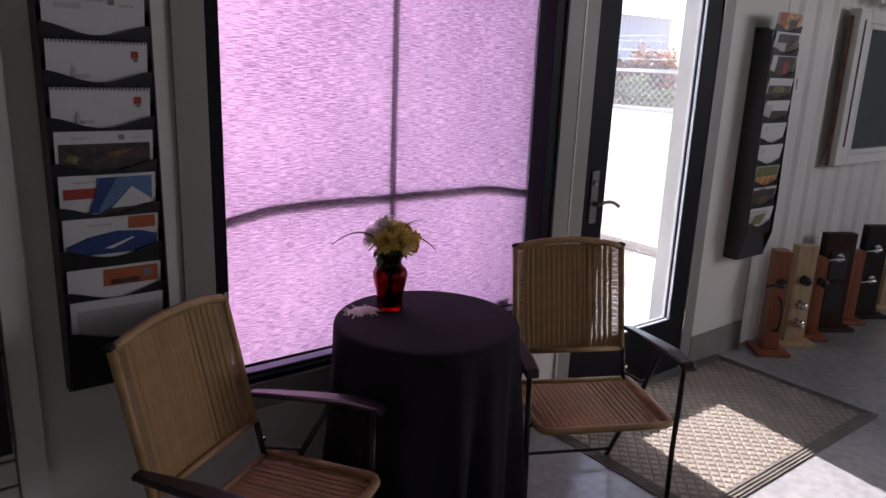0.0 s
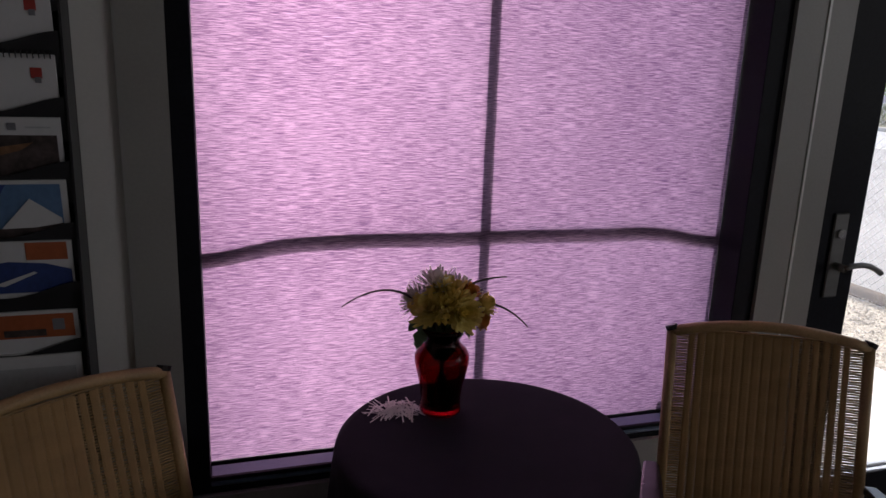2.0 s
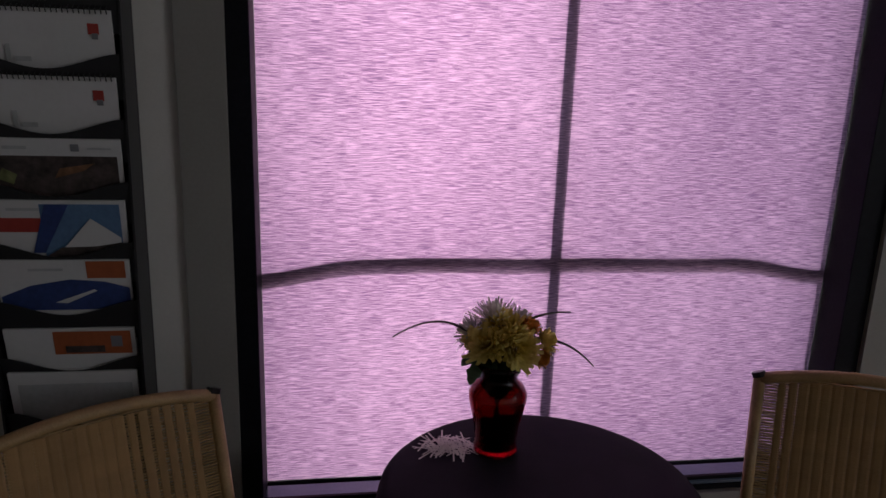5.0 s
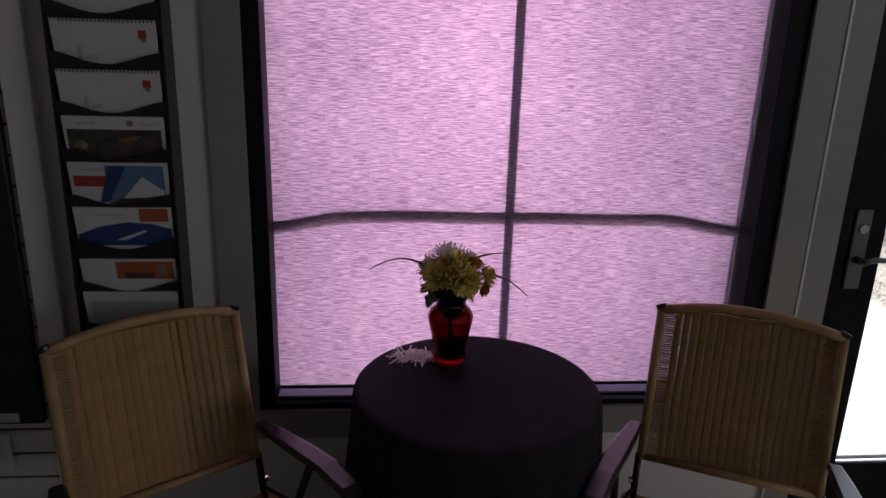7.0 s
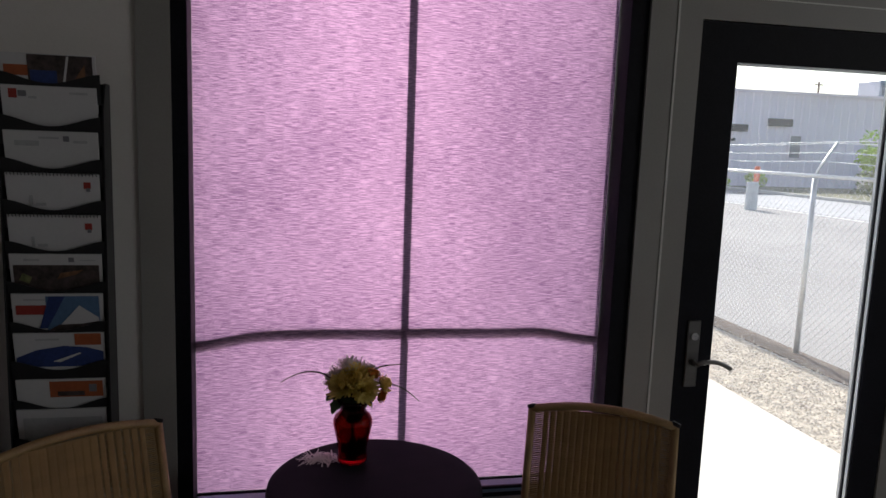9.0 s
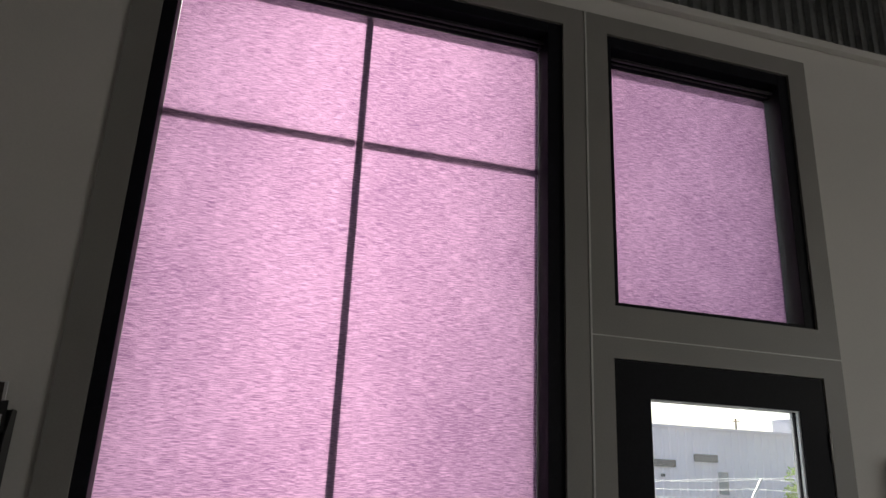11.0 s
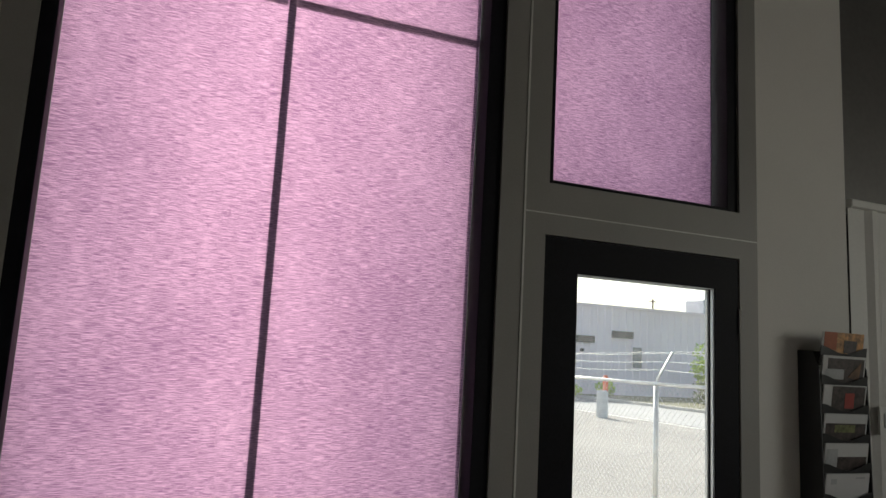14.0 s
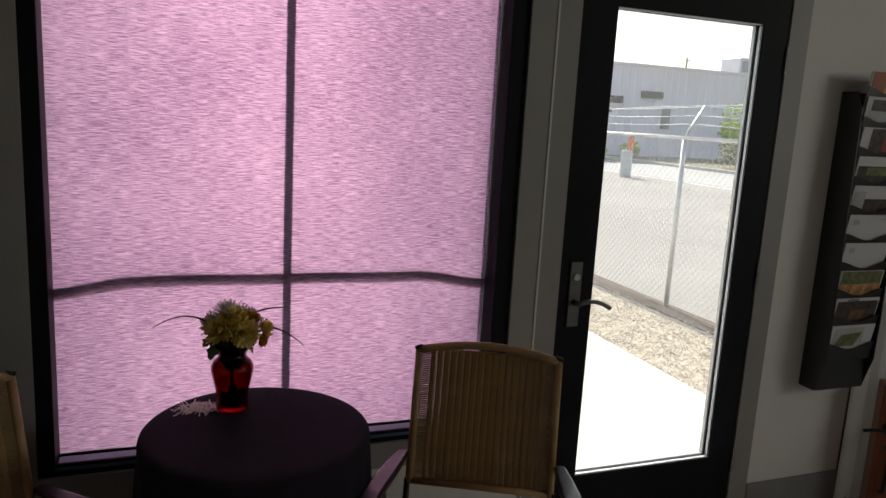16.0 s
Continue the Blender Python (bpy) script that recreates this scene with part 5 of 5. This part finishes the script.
loose = [(0.215, 0.2 + 0.3 * k, RAIL - GZ + 0.395 - 0.022 * k * 0.3 - 0.012 * math.sin(k * 0.38)) for k in range(34)]
part("loose_wire", tube(bmesh.new(), loose, 0.0032, 5), M["galv"], fence, "loose upper wire strand")


def mesh_wire(y0, y1, z0, z1, step):
    """Diamond mesh of crossing wires, slightly waved in depth."""
    verts, faces = [], []

    def wire(p, q):
        d = (Vector(q) - Vector(p)).normalized()
        s1 = Vector((1, 0, 0)) * 0.0016
        s2 = d.cross(Vector((1, 0, 0))).normalized() * 0.0016
        i0 = len(verts)
        for e in (Vector(p), Vector(q)):
            verts.extend([e + s1, e + s2, e - s1, e - s2])
        for k in range(4):
            faces.append((i0 + k, i0 + (k + 1) % 4, i0 + 4 + (k + 1) % 4, i0 + 4 + k))
    h = z1 - z0
    c = y0 - h
    while c < y1:
        for sgn in (1, -1):
            ya, yb, za, zb = (c, c + h, z0, z1) if sgn > 0 else (c + h, c, z0, z1)
            lo_t, hi_t = 0.0, 1.0
            dy = yb - ya
            t1, t2 = sorted(((y0 - ya) / dy, (y1 - ya) / dy))
            lo_t, hi_t = max(lo_t, t1), min(hi_t, t2)
            if hi_t > lo_t:
                x = 0.002 * sgn
                wire((x, ya + dy * lo_t, za + (zb - za) * lo_t), (x, ya + dy * hi_t, za + (zb - za) * hi_t))
        c += step
    me = bpy.data.meshes.new("wire_mesh")
    me.from_pydata([tuple(p) for p in verts], [], faces)
    me.materials.append(M["galv"])
    return me


wm = new("wire_mesh", mesh_wire(0.2, 10.5, 0.03, RAIL - GZ + 0.03 - 0.02, 0.072))
wm.parent = fence
tagged(wm, "galvanised diamond wire mesh")

# ---- marker post in the yard ----
mp = thing("marker_post", "white concrete marker post with an orange top", "bollard", far(11.5, 15.0, GZ - 0.03))
part("concrete_base", tube(bmesh.new(), [(0, 0, 0), (0, 0, 0.70), (0, 0, 0.74)], 0.15, 18, radii=[0.16, 0.15, 0.13]), M["bollard"], mp, "white concrete base")
part("marker", tube(bmesh.new(), [(0.13, 0.05, 0.0), (0.13, 0.05, 1.12), (0.13, 0.05, 1.16)], 0.07, 14, radii=[0.07, 0.075, 0.05]), M["orange"], mp, "orange marker")

# ---- far building ----
BY = 27.5
bld = thing("warehouse", "long lavender-grey ribbed metal warehouse", "building", far(18.0, BY, GZ) @ Matrix.Diagonal((1, 1, 1.05, 1)))
bm = sheet_profile(bmesh.new(), ribs(-4.0, 21.9, 0.0, 0.42, 0.03, (0.0, 0.6, 0.68, 0.92)), 0.0, 4.05)
part("wall", bm, M["bldg"], bld, "ribbed grey metal wall")
part("wall_body", boxes((-4.0, 21.9, 0.01, 30, 0.0, 4.0)), M["bldg"], bld)
part("roof", boxes((-4.1, 22.0, -0.12, 30.1, 4.05, 4.16)), M["bldg"], bld, "flat roof edge")
for wx, wz, ww, wh in ((3.15, 2.82, 1.15, 0.22), (0.95, 2.52, 1.05, 0.20)):
    w = part("window", boxes((wx - ww / 2, wx + ww / 2, -0.10, -0.062, wz - wh / 2, wz + wh / 2)), M["bldgdark"], bld, "narrow dark strip window")
    part("frame", ring(wx - ww / 2 - 0.05, wx + ww / 2 + 0.05, wz - wh / 2 - 0.05, wz + wh / 2 + 0.05, 0.049, 0.049, 0.049, 0.049, -0.13, -0.062, 0.0), M["bldgdark"], w)
d = part("door", boxes((3.75, 4.30, -0.09, -0.062, 1.33, 2.27)), M["plate"], bld, "grey metal side door")
part("frame", ring(3.68, 4.37, 1.28, 2.34, 0.06, 0.06, 0.04, 0.06, -0.12, -0.062, 0.0), M["bldg"], d)
part("wall_lamp", boxes((0.75, 0.90, -0.2, -0.062, 1.95, 2.08), bevel=0.01), M["bldgdark"], bld)
hv = thing("rooftop_unit", "grey rooftop air conditioning unit", "air conditioner", far(27.7, BY + 1.5, GZ + 4.16 * FAR * 1.05))
part("cabinet", boxes((-0.75, 0.75, -0.7, 0.7, 0.0, 0.85), bevel=0.02), M["hvac"], hv)
part("grille", boxes((-0.6, 0.6, -0.72, -0.702, 0.15, 0.7)), M["plate"], hv)
up = thing("utility_pole", "distant wooden utility pole with a crossarm", "utility pole", far(34.8, 42.5, GZ) @ Matrix.Diagonal((1, 1, 1.08, 1)))
part("pole", tube(bmesh.new(), [(0, 0, 0), (0, 0, 6.15)], 0.07, 8), M["bark"], up)
part("crossarm", boxes((-0.32, 0.32, -0.04, 0.04, 5.94, 6.00)), M["bark"], up)


# ---- planting ----
def leaves(n, rx, ry, rz, size, seed, lump=0.35, hollow=0.35):
    r = random.Random(seed)
    verts, faces = [], []
    lobes = [(Vector((r.gauss(0, 1), r.gauss(0, 1), r.gauss(0, 0.8))).normalized() * r.uniform(0.25, 0.72), r.uniform(0.28, 0.5)) for _ in range(16)]
    while len(faces) < n:
        c, lr = r.choice(lobes)
        d = Vector((r.gauss(0, 1), r.gauss(0, 1), r.gauss(0, 1))).normalized() * lr * (hollow + (1 - hollow) * r.random() ** 0.5)
        p = c + d
        p = Vector((p.x * rx, p.y * ry, p.z * rz))
        a = Vector((r.gauss(0, 1), r.gauss(0, 1), r.gauss(0, 0.6))).normalized()
        b = a.cross(Vector((r.gauss(0, 1), r.gauss(0, 1), r.gauss(0, 1)))).normalized()
        s = size * r.uniform(0.6, 1.3)
        i0 = len(verts)
        verts.extend([p - a * s, p + b * s * 0.45, p + a * s, p - b * s * 0.45])
        faces.append((i0, i0 + 1, i0 + 2, i0 + 3))
    me = bpy.data.meshes.new("leaves")
    me.from_pydata([tuple(q) for q in verts], [], faces)
    return me


def tree(at, h, rx, rz, mt, label, seed, n=2600, size=0.10):
    e = thing("tree", label, "tree", at)
    r = random.Random(seed)
    bm = tube(bmesh.new(), [(0, 0, 0), (0.03, 0.02, h * 0.3), (0.0, 0.0, h * 0.7)], 0.06, 8, radii=[0.08, 0.055, 0.02])
    for k in range(7):
        a = r.uniform(0, 6.28)
        z0 = h * r.uniform(0.2, 0.55)
        tube(bm, [(0.01, 0.01, z0), (rx * 0.4 * math.cos(a), rx * 0.4 * math.sin(a), z0 + h * 0.15), (rx * 0.75 * math.cos(a), rx * 0.75 * math.sin(a), z0 + h * 0.3)], 0.02, 6, radii=[0.035, 0.02, 0.008])
    part("trunk", bm, M["bark"], e)
    me = leaves(n, rx, rx, rz, size, seed)
    me.materials.append(M[mt])
    cr = new("crown", me)
    cr.parent = e
    cr.matrix_basis = pose(0, 0, h - rz)
    return e


def shrub(at, rx, ry, rz, mt, label, seed, n=900, size=0.07):
    me = leaves(n, rx, ry, rz, size, seed)
    me.materials.append(M[mt])
    ob = new("shrub", me)
    ob.matrix_basis = at @ pose(0, 0, rz * 0.75)
    return tagged(ob, label, "shrub")


VZ0 = GZ + 0.10
tree(far(19.6, 16.3, VZ0), 3.1, 1.05, 1.35, "leaf", "bright yellow-green young tree beyond the street", 21, 5200, 0.085)
tree(far(23.8, 23.8, VZ0), 2.75, 1.3, 1.25, "leaf", "yellow-green small tree by the warehouse", 22, 4200, 0.085)
shrub(far(18.9, 18.6, VZ0), 0.9, 0.9, 0.75, "leafdark", "rounded green shrub beside the tree", 31, 1800)
shrub(far(20.4, 15.0, VZ0), 1.0, 1.0, 0.7, "leafdark", "rounded green shrub on the verge", 32, 1800)
shrub(far(19.6, 17.7, VZ0), 0.6, 0.55, 1.25, "leafdark", "tall green shrub beside the young tree", 44, 2200)
for k, hy in enumerate((14.5, 15.3, 16.1, 16.9)):
    shrub(far(21.4, hy, VZ0), 0.6, 0.75, 1.12, "leafbrown", "clipped dark brown hedge bush on the verge", 51 + k, 1900)
for k, hy in enumerate((14.9, 15.9)):
    shrub(far(22.5, hy, VZ0), 0.7, 0.85, 1.38, "leafred", "orange-red shrub behind the hedge", 33 + k, 2200)
shrub(far(19.4, 12.6, VZ0), 1.0, 1.5, 0.38, "leafdark", "low green shrub on the verge", 36, 1600)
shrub(far(19.2, 15.2, VZ0), 0.9, 1.4, 0.42, "leafdark", "low green shrub on the verge", 41, 1600)
shrub(far(19.0, 17.6, VZ0), 0.9, 1.3, 0.45, "leafdark", "low green shrub on the verge", 42, 1600)
shrub(far(19.3, 26.2, VZ0), 0.6, 0.5, 0.5, "leaf", "small yellow-green shrub at the warehouse wall", 38, 900)
shrub(far(17.2, 25.6, GZ), 0.5, 0.5, 0.4, "leaf", "small yellow-green shrub at the warehouse wall", 39, 700)
shrub(far(25.5, 22.3, VZ0), 1.5, 0.9, 0.3, "leafdark", "low ground cover by the street", 40, 1400)
